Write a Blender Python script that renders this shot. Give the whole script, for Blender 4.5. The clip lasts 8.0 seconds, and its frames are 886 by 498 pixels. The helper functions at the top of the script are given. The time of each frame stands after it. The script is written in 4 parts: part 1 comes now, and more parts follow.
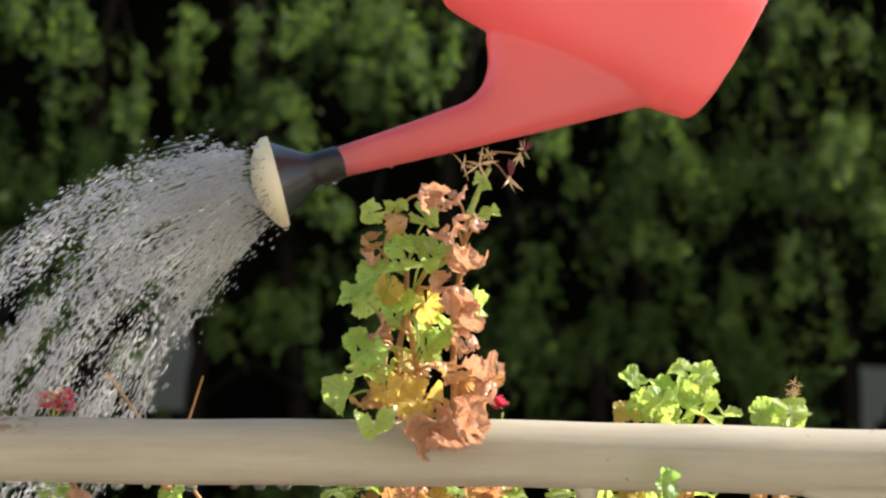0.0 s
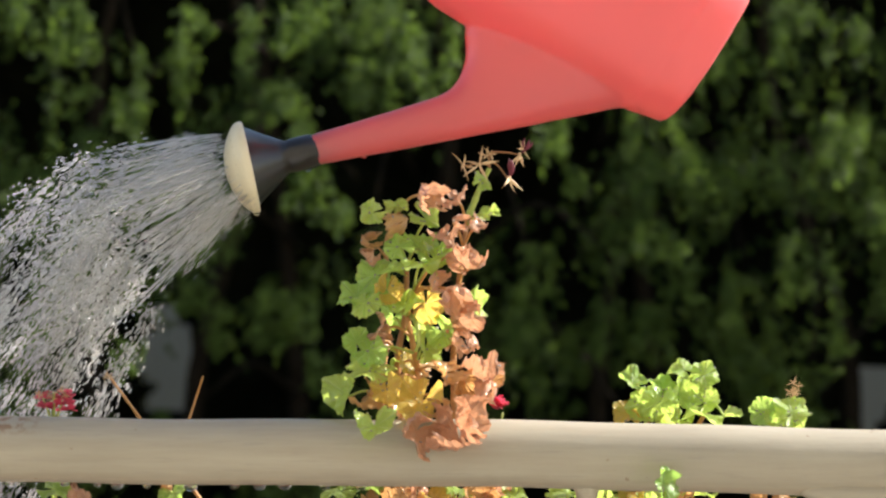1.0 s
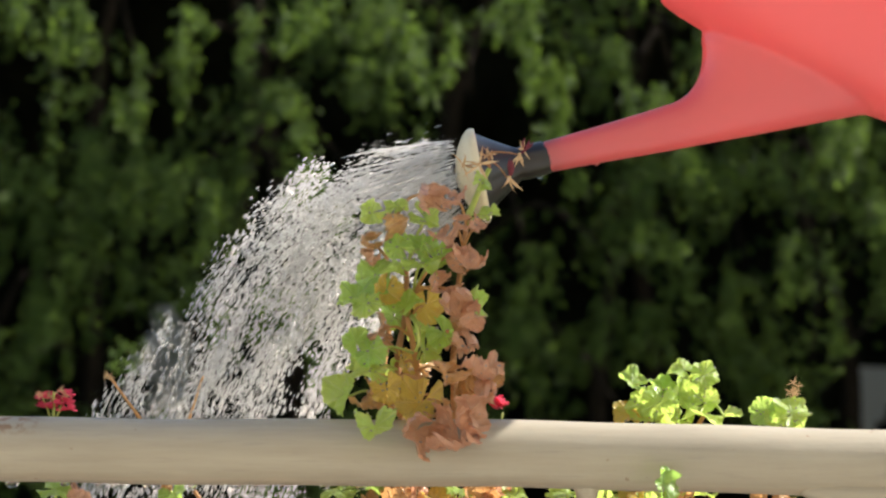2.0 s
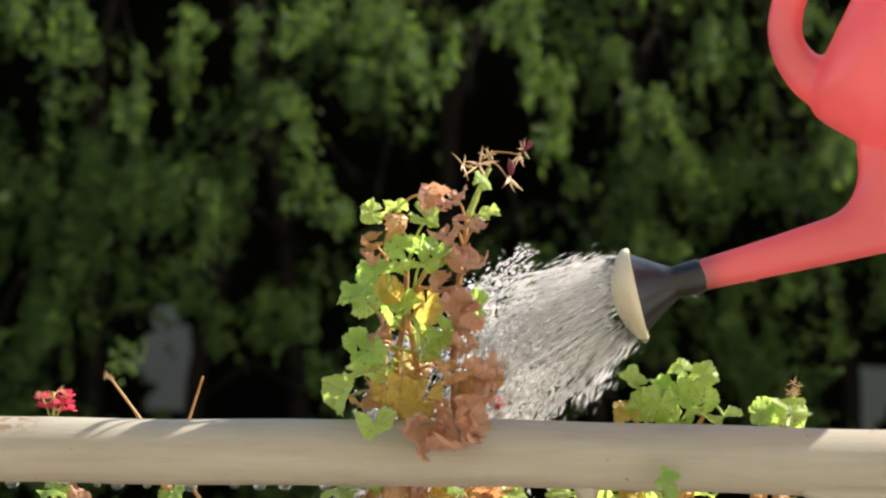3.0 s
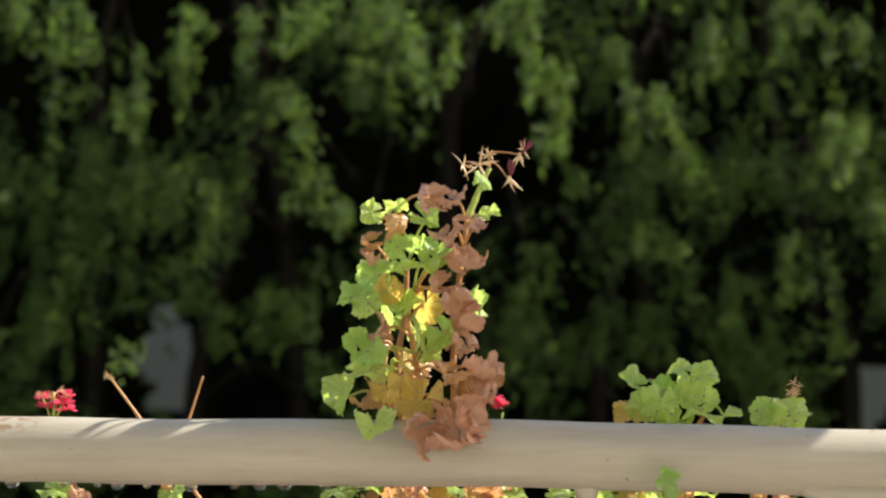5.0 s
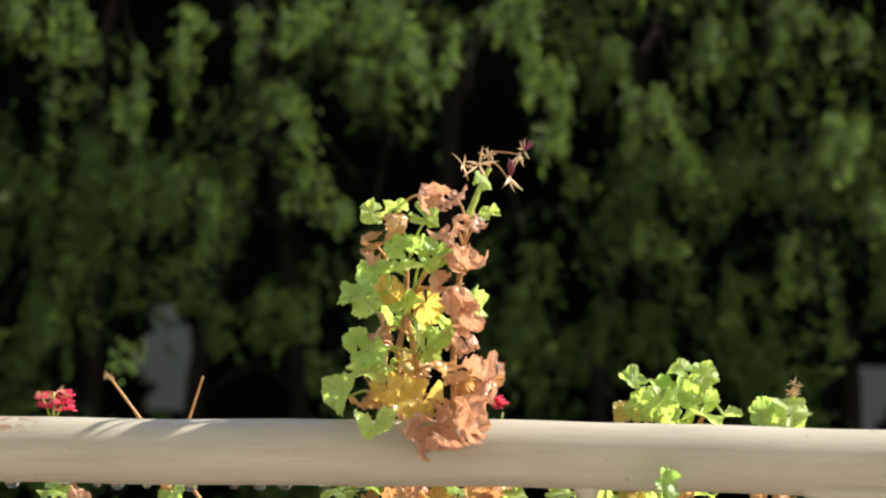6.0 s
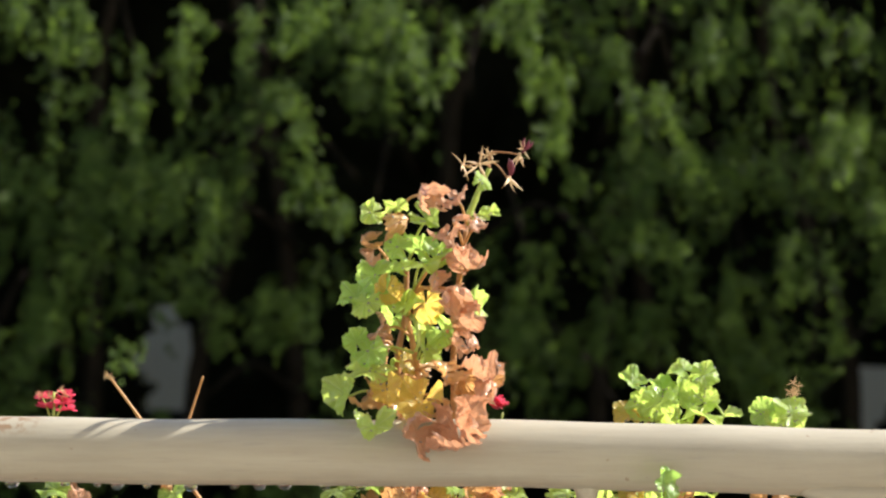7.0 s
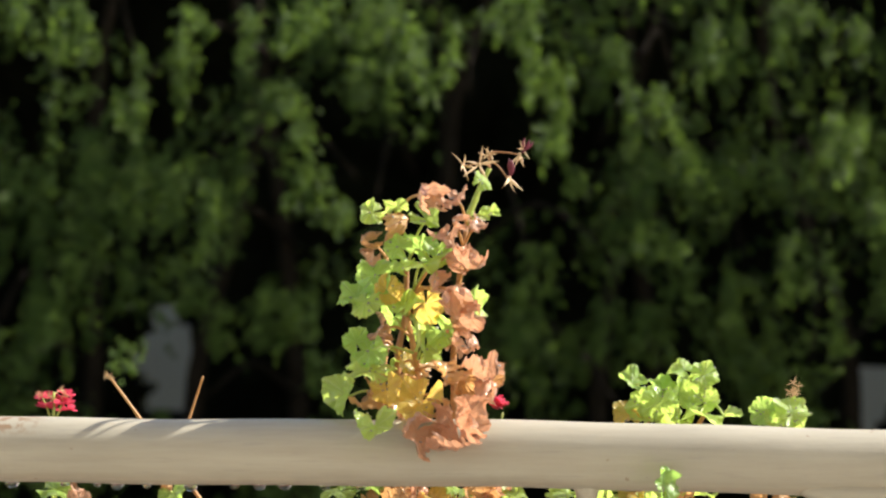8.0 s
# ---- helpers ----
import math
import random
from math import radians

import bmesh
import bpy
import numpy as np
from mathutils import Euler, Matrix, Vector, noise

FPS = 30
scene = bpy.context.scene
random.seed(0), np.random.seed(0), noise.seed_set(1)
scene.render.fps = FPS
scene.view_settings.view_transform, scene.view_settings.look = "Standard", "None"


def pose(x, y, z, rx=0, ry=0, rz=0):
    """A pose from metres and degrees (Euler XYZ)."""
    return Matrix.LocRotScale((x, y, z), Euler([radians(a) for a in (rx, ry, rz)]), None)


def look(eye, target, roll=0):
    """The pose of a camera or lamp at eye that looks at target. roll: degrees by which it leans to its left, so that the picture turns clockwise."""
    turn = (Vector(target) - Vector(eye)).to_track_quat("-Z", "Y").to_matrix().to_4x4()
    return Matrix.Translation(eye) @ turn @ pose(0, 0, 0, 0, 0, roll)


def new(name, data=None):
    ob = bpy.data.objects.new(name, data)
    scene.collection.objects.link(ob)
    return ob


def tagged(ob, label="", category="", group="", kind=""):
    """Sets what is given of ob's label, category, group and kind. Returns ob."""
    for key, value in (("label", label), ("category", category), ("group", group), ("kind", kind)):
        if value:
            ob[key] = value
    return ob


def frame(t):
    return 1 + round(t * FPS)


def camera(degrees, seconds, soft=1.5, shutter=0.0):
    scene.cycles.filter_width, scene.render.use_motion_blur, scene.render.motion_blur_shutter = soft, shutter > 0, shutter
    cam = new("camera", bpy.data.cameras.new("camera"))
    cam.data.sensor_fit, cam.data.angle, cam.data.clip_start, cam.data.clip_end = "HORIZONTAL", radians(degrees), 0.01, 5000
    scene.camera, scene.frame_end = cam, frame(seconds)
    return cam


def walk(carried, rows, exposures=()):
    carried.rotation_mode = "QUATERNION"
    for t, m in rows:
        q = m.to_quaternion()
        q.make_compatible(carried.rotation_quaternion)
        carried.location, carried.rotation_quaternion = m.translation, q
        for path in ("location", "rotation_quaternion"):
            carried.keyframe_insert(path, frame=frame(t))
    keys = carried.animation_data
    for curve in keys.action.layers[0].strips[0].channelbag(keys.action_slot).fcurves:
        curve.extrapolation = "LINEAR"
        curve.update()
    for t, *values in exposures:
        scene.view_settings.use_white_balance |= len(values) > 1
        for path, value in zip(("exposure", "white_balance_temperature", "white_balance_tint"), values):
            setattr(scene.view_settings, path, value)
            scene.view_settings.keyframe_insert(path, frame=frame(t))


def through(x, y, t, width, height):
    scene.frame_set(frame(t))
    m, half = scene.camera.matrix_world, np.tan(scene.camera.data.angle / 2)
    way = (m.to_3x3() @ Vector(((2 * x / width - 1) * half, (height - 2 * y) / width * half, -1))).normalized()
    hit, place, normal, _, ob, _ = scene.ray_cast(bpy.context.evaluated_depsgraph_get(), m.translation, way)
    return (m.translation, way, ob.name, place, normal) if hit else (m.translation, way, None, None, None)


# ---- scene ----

# camera: stands still on the terrace, before the balustrade
EYE = (0.0, -1.62, 1.184)
cam = camera(28, 8.0, soft=2.3, shutter=0.04)
walk(cam, [(0.0, look(EYE, (0.0, 1.0, 1.184))), (8.0, look(EYE, (0.0, 1.0, 1.184)))])
cam.data.dof.use_dof = True
cam.data.dof.focus_distance = 1.65
cam.data.dof.aperture_fstop = 4.6

# sky, sun, exposure
SUN = Vector((1.42, 0.43, 1.0)).normalized()
world = bpy.data.worlds.new("sky")
scene.world = world
world.use_nodes = True
wn, wl = world.node_tree.nodes, world.node_tree.links
sky = wn.new("ShaderNodeTexSky")
sky.sky_type = "NISHITA"
sky.sun_disc = False
sky.sun_elevation = math.asin(SUN.z)
sky.sun_rotation = math.atan2(SUN.x, SUN.y)
wl.new(sky.outputs["Color"], wn["Background"].inputs["Color"])
wn["Background"].inputs["Strength"].default_value = 0.100
sun_data = bpy.data.lights.new("sun", "SUN")
sun_data.energy = 5.0
sun_data.angle = radians(0.53)
sun_data.color = (1.0, 0.955, 0.88)
sun_ob = new("sun", sun_data)
sun_ob.matrix_world = look(SUN * 20, (0, 0, 0))
scene.view_settings.exposure = 1.25


# ---- materials ----
class Nodes:
    """A small builder of node materials."""

    def __init__(self, name):
        self.mat = bpy.data.materials.new(name)
        self.mat.use_nodes = True
        self.tree = self.mat.node_tree
        self.bsdf = self.tree.nodes["Principled BSDF"]
        self.out = self.tree.nodes["Material Output"]

    def add(self, kind, **inputs):
        node = self.tree.nodes.new("ShaderNode" + kind)
        for key, value in inputs.items():
            self.put(node, key.replace("_", " "), value)
        return node

    def put(self, node, key, value):
        socket = node.inputs[int(key[1:])] if key[:1] == "i" and key[1:].isdigit() else node.inputs[key]
        if isinstance(value, bpy.types.NodeSocket):
            self.tree.links.new(value, socket)
        else:
            socket.default_value = value

    def math(self, op, a, b=0.0):
        node = self.tree.nodes.new("ShaderNodeMath")
        node.operation = op
        self.put(node, "i0", a)
        self.put(node, "i1", b)
        return node.outputs[0]

    def mix(self, fac, a, b):
        node = self.tree.nodes.new("ShaderNodeMix")
        node.data_type = "RGBA"
        for key, value in ((0, fac), (6, a), (7, b)):
            self.put(node, "i%d" % key, value)
        return node.outputs[2]

    def coords(self):
        return self.add("TexCoord").outputs["Object"]

    def noise(self, scale, detail=4.0, rough=0.55, vector=None):
        node = self.add("TexNoise", Scale=scale, Detail=detail, Roughness=rough)
        self.put(node, "Vector", vector if vector is not None else self.coords())
        return node.outputs["Fac"]

    def ramp(self, fac, *stops):
        node = self.add("ValToRGB", Fac=fac)
        ramp = node.color_ramp
        while len(ramp.elements) < len(stops):
            ramp.elements.new(0.5)
        for element, (place, value) in zip(ramp.elements, stops):
            element.position = place
            element.color = (value, value, value, 1) if isinstance(value, (int, float)) else (*value, 1)
        return node.outputs["Color"]

    def bump(self, height, strength=0.3, distance=0.002):
        return self.add("Bump", Strength=strength, Distance=distance, Height=height).outputs["Normal"]

    def surface(self, **inputs):
        for key, value in inputs.items():
            self.put(self.bsdf, key.replace("_", " "), value)
        return self.mat

    def thin(self, colour, through_colour, share, normal=None):
        """Lets a share of the light pass through as in a leaf or thin plastic."""
        trans = self.add("BsdfTranslucent", Color=through_colour)
        if normal is not None:
            self.put(trans, "Normal", normal)
        node = self.add("MixShader", Fac=share)
        self.put(node, "i1", self.bsdf.outputs[0])
        self.put(node, "i2", trans.outputs[0])
        self.tree.links.new(node.outputs[0], self.out.inputs["Surface"])
        return self.mat


def c4(r, g, b):
    return (r, g, b, 1.0)


def leaf_material(name, blade, edge, vein, shine, through=0.45, crumple=0.8, wet=1.0):
    """A geranium leaf: veins run from the stalk, the rim turns another colour, blotches between."""
    n = Nodes(name)
    co = n.coords()
    sep = n.add("SeparateXYZ", Vector=co)
    length = n.add("VectorMath")
    length.operation = "LENGTH"
    n.put(length, "i0", co)
    rim = n.math("MULTIPLY", length.outputs["Value"], 32.0)
    angle = n.math("ARCTAN2", sep.outputs["X"], sep.outputs["Y"])
    rib = n.math("ABSOLUTE", n.math("COSINE", n.math("MULTIPLY", angle, 3.5)))
    rib = n.math("POWER", rib, 26.0)
    rand = n.add("ObjectInfo").outputs["Random"]
    spot = n.noise(55.0, 5.0)
    fine = n.noise(420.0, 3.0)
    tone = n.math("ADD", n.math("MULTIPLY", rim, 0.55), n.math("SUBTRACT", n.math("MULTIPLY", spot, 1.1), 0.65))
    tone = n.math("ADD", tone, n.math("MULTIPLY", n.math("SUBTRACT", rand, 0.5), 0.9))
    base = n.mix(n.ramp(tone, (0.15, 0.0), (0.85, 1.0)), c4(*blade), c4(*edge))
    base = n.mix(n.math("MULTIPLY", rib, 0.45), base, c4(*vein))
    base = n.mix(n.math("MULTIPLY", fine, 0.38), base, c4(*[v * 0.6 for v in blade]))
    height = n.math("ADD", n.math("MULTIPLY", rib, -0.22), n.math("ADD", n.math("MULTIPLY", spot, 1.2), n.math("MULTIPLY", fine, 0.25)))
    normal = n.bump(height, crumple, 0.005)
    n.surface(Base_Color=base, Roughness=shine + 0.15, Normal=normal, IOR=1.45, Sheen_Weight=0.2, Sheen_Roughness=0.4, Coat_Weight=wet, Coat_Roughness=0.09, Coat_IOR=1.6, Coat_Normal=n.bump(n.noise(80.0, 3.0), 0.95, 0.005))
    lit = n.mix(0.6, base, c4(*[v * 0.98 / max(edge) for v in edge]))
    return n.thin(base, lit, through, normal)


LEAF = {
    "green": leaf_material("leaf_green", (0.32, 0.52, 0.075), (0.49, 0.65, 0.13), (0.58, 0.70, 0.31), 0.20, 0.52),
    "deep": leaf_material("leaf_deep", (0.21, 0.40, 0.06), (0.36, 0.53, 0.10), (0.46, 0.58, 0.22), 0.18, 0.52),
    "lime": leaf_material("leaf_lime", (0.40, 0.58, 0.085), (0.58, 0.68, 0.14), (0.62, 0.72, 0.34), 0.22, 0.54),
    "yellow": leaf_material("leaf_yellow", (0.66, 0.54, 0.10), (0.70, 0.43, 0.08), (0.72, 0.60, 0.28), 0.25, 0.62),
    "orange": leaf_material("leaf_orange", (0.68, 0.42, 0.16), (0.52, 0.25, 0.085), (0.64, 0.42, 0.22), 0.33, 0.42, 1.0),
    "brown": leaf_material("leaf_brown", (0.64, 0.36, 0.21), (0.48, 0.225, 0.115), (0.66, 0.41, 0.26), 0.36, 0.34, 1.0),
}


def stalk_material(name, low, high, share=0.15):
    n = Nodes(name)
    spot = n.noise(90.0, 5.0)
    fine = n.noise(600.0, 2.0)
    base = n.mix(n.ramp(spot, (0.3, 0.0), (0.7, 1.0)), c4(*low), c4(*high))
    n.surface(Base_Color=base, Roughness=0.55, Normal=n.bump(n.math("ADD", spot, n.math("MULTIPLY", fine, 0.4)), 0.5, 0.002))
    return n.thin(base, base, share)


STALK_BROWN = stalk_material("stalk_brown", (0.30, 0.13, 0.05), (0.48, 0.25, 0.10))
STALK_ORANGE = stalk_material("stalk_orange", (0.50, 0.24, 0.07), (0.60, 0.33, 0.14))
STALK_GREEN = stalk_material("stalk_green", (0.36, 0.46, 0.08), (0.50, 0.56, 0.16))
STRAW = stalk_material("straw", (0.46, 0.27, 0.13), (0.68, 0.50, 0.28))
MAROON = stalk_material("maroon", (0.09, 0.008, 0.018), (0.18, 0.018, 0.035))
PETAL = stalk_material("petal_red", (0.70, 0.05, 0.11), (0.82, 0.15, 0.22), 0.5)


def rail_material():
    n = Nodes("rail_paint")
    co = n.coords()
    stretch = n.add("Mapping", Vector=co, Scale=(3.0, 40.0, 40.0)).outputs[0]
    streak = n.noise(2.2, 6.0, 0.6, stretch)
    cloud = n.noise(7.0, 5.0)
    fine = n.noise(260.0, 3.0)
    base = n.mix(n.ramp(streak, (0.35, 0.0), (0.7, 1.0)), c4(0.355, 0.312, 0.230), c4(0.420, 0.376, 0.284))
    base = n.mix(n.math("MULTIPLY", n.ramp(cloud, (0.45, 0.0), (0.75, 1.0)), 0.30), base, c4(0.295, 0.262, 0.195))
    scratch = n.noise(3.5, 5.0, 0.7, n.add("Mapping", Vector=co, Scale=(6.0, 90.0, 90.0)).outputs[0])
    base = n.mix(n.math("MULTIPLY", n.ramp(scratch, (0.56, 0.0), (0.66, 1.0)), 0.35), base, c4(0.27, 0.24, 0.20))
    speck = n.ramp(n.noise(75.0, 2.0), (0.735, 0.0), (0.76, 1.0))
    base = n.mix(n.math("MULTIPLY", speck, 0.6), base, c4(0.20, 0.12, 0.07))
    sep = n.add("SeparateXYZ", Vector=co)
    # rust-brown worn patch near the end on the top side
    near = n.math("MULTIPLY", n.ramp(n.math("ABSOLUTE", n.math("ADD", sep.outputs["X"], 0.392)), (0.012, 1.0), (0.034, 0.0)),
                  n.ramp(n.math("SUBTRACT", sep.outputs["Z"], 0.0), (0.018, 0.0), (0.022, 1.0)))
    worn = n.math("MULTIPLY", near, n.ramp(n.noise(130.0, 4.0), (0.42, 0.0), (0.58, 1.0)))
    base = n.mix(n.math("MULTIPLY", worn, 0.85), base, c4(0.24, 0.14, 0.07))
    height = n.math("ADD", n.math("MULTIPLY", streak, 0.5), n.math("ADD", n.math("MULTIPLY", fine, 0.15), cloud))
    return n.surface(Base_Color=base, Roughness=n.math("ADD", 0.36, n.math("MULTIPLY", cloud, 0.25)), Normal=n.bump(height, 0.30, 0.003))


def plain_material(name, low, high, scale, rough, bump=0.3, distance=0.003, metal=0.0, gloss=0.5):
    n = Nodes(name)
    big = n.noise(scale, 6.0)
    fine = n.noise(scale * 14, 3.0)
    base = n.mix(n.ramp(big, (0.3, 0.0), (0.72, 1.0)), c4(*low), c4(*high))
    base = n.mix(n.math("MULTIPLY", fine, 0.2), base, c4(*[v * 0.55 for v in low]))
    return n.surface(Base_Color=base, Roughness=rough, Metallic=metal, Specular_IOR_Level=gloss,
                     Normal=n.bump(n.math("ADD", big, n.math("MULTIPLY", fine, 0.4)), bump, distance))


RAIL = rail_material()
CONCRETE = plain_material("concrete", (0.36, 0.34, 0.31), (0.46, 0.44, 0.40), 3.0, 0.85)
FACADE = plain_material("facade_render", (0.60, 0.52, 0.40), (0.68, 0.60, 0.48), 2.0, 0.9)
STONE = plain_material("garden_wall_stone", (0.40, 0.36, 0.30), (0.48, 0.44, 0.37), 4.0, 0.9)
LAWN = plain_material("garden_soil", (0.05, 0.06, 0.025), (0.10, 0.10, 0.04), 6.0, 0.95, 0.8, 0.02)
EARTH = plain_material("potting_soil", (0.03, 0.02, 0.012), (0.07, 0.045, 0.03), 40.0, 0.95, 0.9, 0.01)
CLAY = plain_material("planter_clay", (0.33, 0.15, 0.08), (0.42, 0.20, 0.11), 9.0, 0.8)
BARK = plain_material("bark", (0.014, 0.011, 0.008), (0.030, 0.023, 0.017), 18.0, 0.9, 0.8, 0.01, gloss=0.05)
# near-black colour that stands for the deep shade within the hedge
HEDGE_SHADE = plain_material("hedge_shade", (0.003, 0.0035, 0.002), (0.008, 0.009, 0.005), 9.0, 0.95, 0.8, 0.03, gloss=0.02)


def can_material():
    n = Nodes("can_plastic")
    cloud = n.noise(9.0, 3.0)
    fine = n.noise(330.0, 3.0)
    base = n.mix(cloud, c4(0.80, 0.165, 0.195), c4(0.86, 0.200, 0.222))
    normal = n.bump(n.math("ADD", n.math("MULTIPLY", fine, 0.25), cloud), 0.08, 0.002)
    n.surface(Base_Color=base, Roughness=0.38, Normal=normal, Coat_Weight=1.0, Coat_Roughness=0.30, Coat_IOR=1.6, Sheen_Weight=0.09, Sheen_Roughness=0.35)
    return n.thin(base, c4(0.92, 0.29, 0.27), 0.52, normal)


CAN_RED = can_material()
BLACK = plain_material("rose_black", (0.012, 0.012, 0.013), (0.022, 0.021, 0.021), 30.0, 0.28, 0.1, 0.001)
HOLE = plain_material("rose_hole", (0.52, 0.45, 0.30), (0.60, 0.52, 0.36), 25.0, 0.6, 0.1, 0.001)
CREAM = plain_material("rose_cream", (0.70, 0.62, 0.42), (0.78, 0.71, 0.52), 25.0, 0.45, 0.15, 0.001)


def water_material(name, share):
    """Clear water; share: pale scatter standing in for sunlight refracted by the drops."""
    n = Nodes(name)
    n.surface(Base_Color=c4(1, 1, 1), Roughness=0.05, IOR=1.333, Transmission_Weight=1.0)
    return n.thin(c4(1, 1, 1), c4(0.92, 0.88, 0.82), share)


WATER = water_material("water", 0.37)
CLEAR = water_material("clear_water", 0.08)


def foliage_material():
    n = Nodes("hedge_leaf")
    rand = n.add("NewGeometry").outputs["Random Per Island"]
    patch = n.noise(2.2, 4.0)
    tone = n.math("ADD", n.math("MULTIPLY", rand, 0.6), n.math("MULTIPLY", patch, 0.5))
    base = n.ramp(tone, (0.2, (0.015, 0.028, 0.008)), (0.55, (0.040, 0.068, 0.016)), (0.9, (0.100, 0.146, 0.036)))
    n.surface(Base_Color=base, Roughness=0.6, Specular_IOR_Level=0.12)
    lit = n.mix(0.6, base, c4(0.23, 0.36, 0.05))
    return n.thin(base, lit, 0.45)


FOLIAGE = foliage_material()


# ---- mesh helpers ----
def part(name, bm, material, parent, label="", smooth=True, m=None):
    """Links a bmesh as one mesh object under a thing or a part."""
    mesh = bpy.data.meshes.new(name)
    bm.to_mesh(mesh)
    bm.free()
    mesh.materials.append(material)
    if smooth:
        mesh.polygons.foreach_set("use_smooth", [True] * len(mesh.polygons))
    ob = new(name, mesh)
    if parent is not None:
        ob.parent = parent
    if m is not None:
        ob.matrix_basis = m
    if label:
        tagged(ob, label)
    return ob


def thing(name, label, category, at=(0, 0, 0), group="", kind=""):
    ob = new(name)
    ob.location = at
    ob.empty_display_size = 0.05
    return tagged(ob, label, category, group, kind)


def box(bm, x0, y0, z0, x1, y1, z1, bevel=0.0):
    made = bmesh.ops.create_cube(bm, size=1.0, matrix=Matrix.LocRotScale(
        ((x0 + x1) / 2, (y0 + y1) / 2, (z0 + z1) / 2), None, (x1 - x0, y1 - y0, z1 - z0)))
    if bevel:
        edges = list({e for v in made["verts"] for e in v.link_edges})
        bmesh.ops.bevel(bm, geom=edges, offset=bevel, segments=2, affect="EDGES")
    return bm


def loft(bm, rings, close_start=False, close_end=False):
    """Skins rings of equally many points, each ring closed on itself."""
    rows = [[bm.verts.new(p) for p in ring] for ring in rings]
    count = len(rows[0])
    for a, b in zip(rows, rows[1:]):
        for i in range(count):
            j = (i + 1) % count
            bm.faces.new((a[i], a[j], b[j], b[i]))
    if close_start:
        bm.faces.new(list(reversed(rows[0])))
    if close_end:
        bm.faces.new(rows[-1])
    return bm


def spline(points, steps):
    """A smooth line through the points (Catmull-Rom); the points may have any number of values."""
    pts = [np.array(p, float) for p in points]
    pts = [2 * pts[0] - pts[1]] + pts + [2 * pts[-1] - pts[-2]]
    out = []
    for i in range(1, len(pts) - 2):
        a, b, c, d = pts[i - 1:i + 3]
        for k in range(steps):
            t = k / steps
            out.append(0.5 * (2 * b + (c - a) * t + (2 * a - 5 * b + 4 * c - d) * t * t + (3 * b - a - 3 * c + d) * t ** 3))
    out.append(pts[-2])
    return out


def tube(bm, points, sides=10, flat=1.0, close=True):
    """A tube along points of (x, y, z, radius)."""
    rings = []
    for i, p in enumerate(points):
        a, b = points[max(0, i - 1)], points[min(len(points) - 1, i + 1)]
        way = Vector(b[:3]) - Vector(a[:3])
        way.normalize()
        side = way.cross(Vector((0, 1, 0)))
        if side.length < 0.05:
            side = way.cross(Vector((1, 0, 0)))
        side.normalize()
        other = way.cross(side)
        rings.append([Vector(p[:3]) + float(p[3]) * (math.cos(u) * side + flat * math.sin(u) * other)
                      for u in (2 * math.pi * k / sides for k in range(sides))])
    return loft(bm, rings, close, close)


# ---- the setting ----
def setting():
    bm = bmesh.new()
    box(bm, -400, -400, -0.3, 400, 400, 0.0)
    tagged(part("ground", bm, LAWN, None, smooth=False), "dark garden soil with sparse grass behind the balustrade", "ground", kind="structure")
    bm = bmesh.new()
    box(bm, -6, -3.2, 0.004, 6, 0.20, 0.05, 0.004)
    tagged(part("terrace_floor", bm, CONCRETE, None, smooth=False), "pale concrete terrace floor", "floor", kind="structure")
    bm = bmesh.new()
    box(bm, -6, -3.5, 0.05, 6, -3.2, 5.6, 0.004)
    tagged(part("wall_house", bm, FACADE, None, smooth=False), "cream rendered house wall facing the garden", "wall", kind="structure")
    bm = bmesh.new()
    box(bm, -6, 0.0, 0.05, 6, 0.34, 0.68, 0.006)
    tagged(part("wall_parapet", bm, CONCRETE, None, smooth=False), "low concrete parapet under the rail", "wall", kind="structure")
    bm = bmesh.new()
    box(bm, -8, 6.0, 0, 8, 6.25, 1.35, 0.01)
    tagged(part("wall_garden", bm, STONE, None, smooth=False), "pale grey garden wall behind the hedge", "wall", kind="structure")


def rail_height(x):
    """The rail's axis over its nominal height; it sags and dips beyond the post."""
    return -0.0027 - 0.0122 * x - 0.0085 * max(0.0, min(x, 1.0) - 0.06) + 0.0009 * math.sin(x * 9.0 + 1.0) + 0.0005 * math.sin(x * 31)


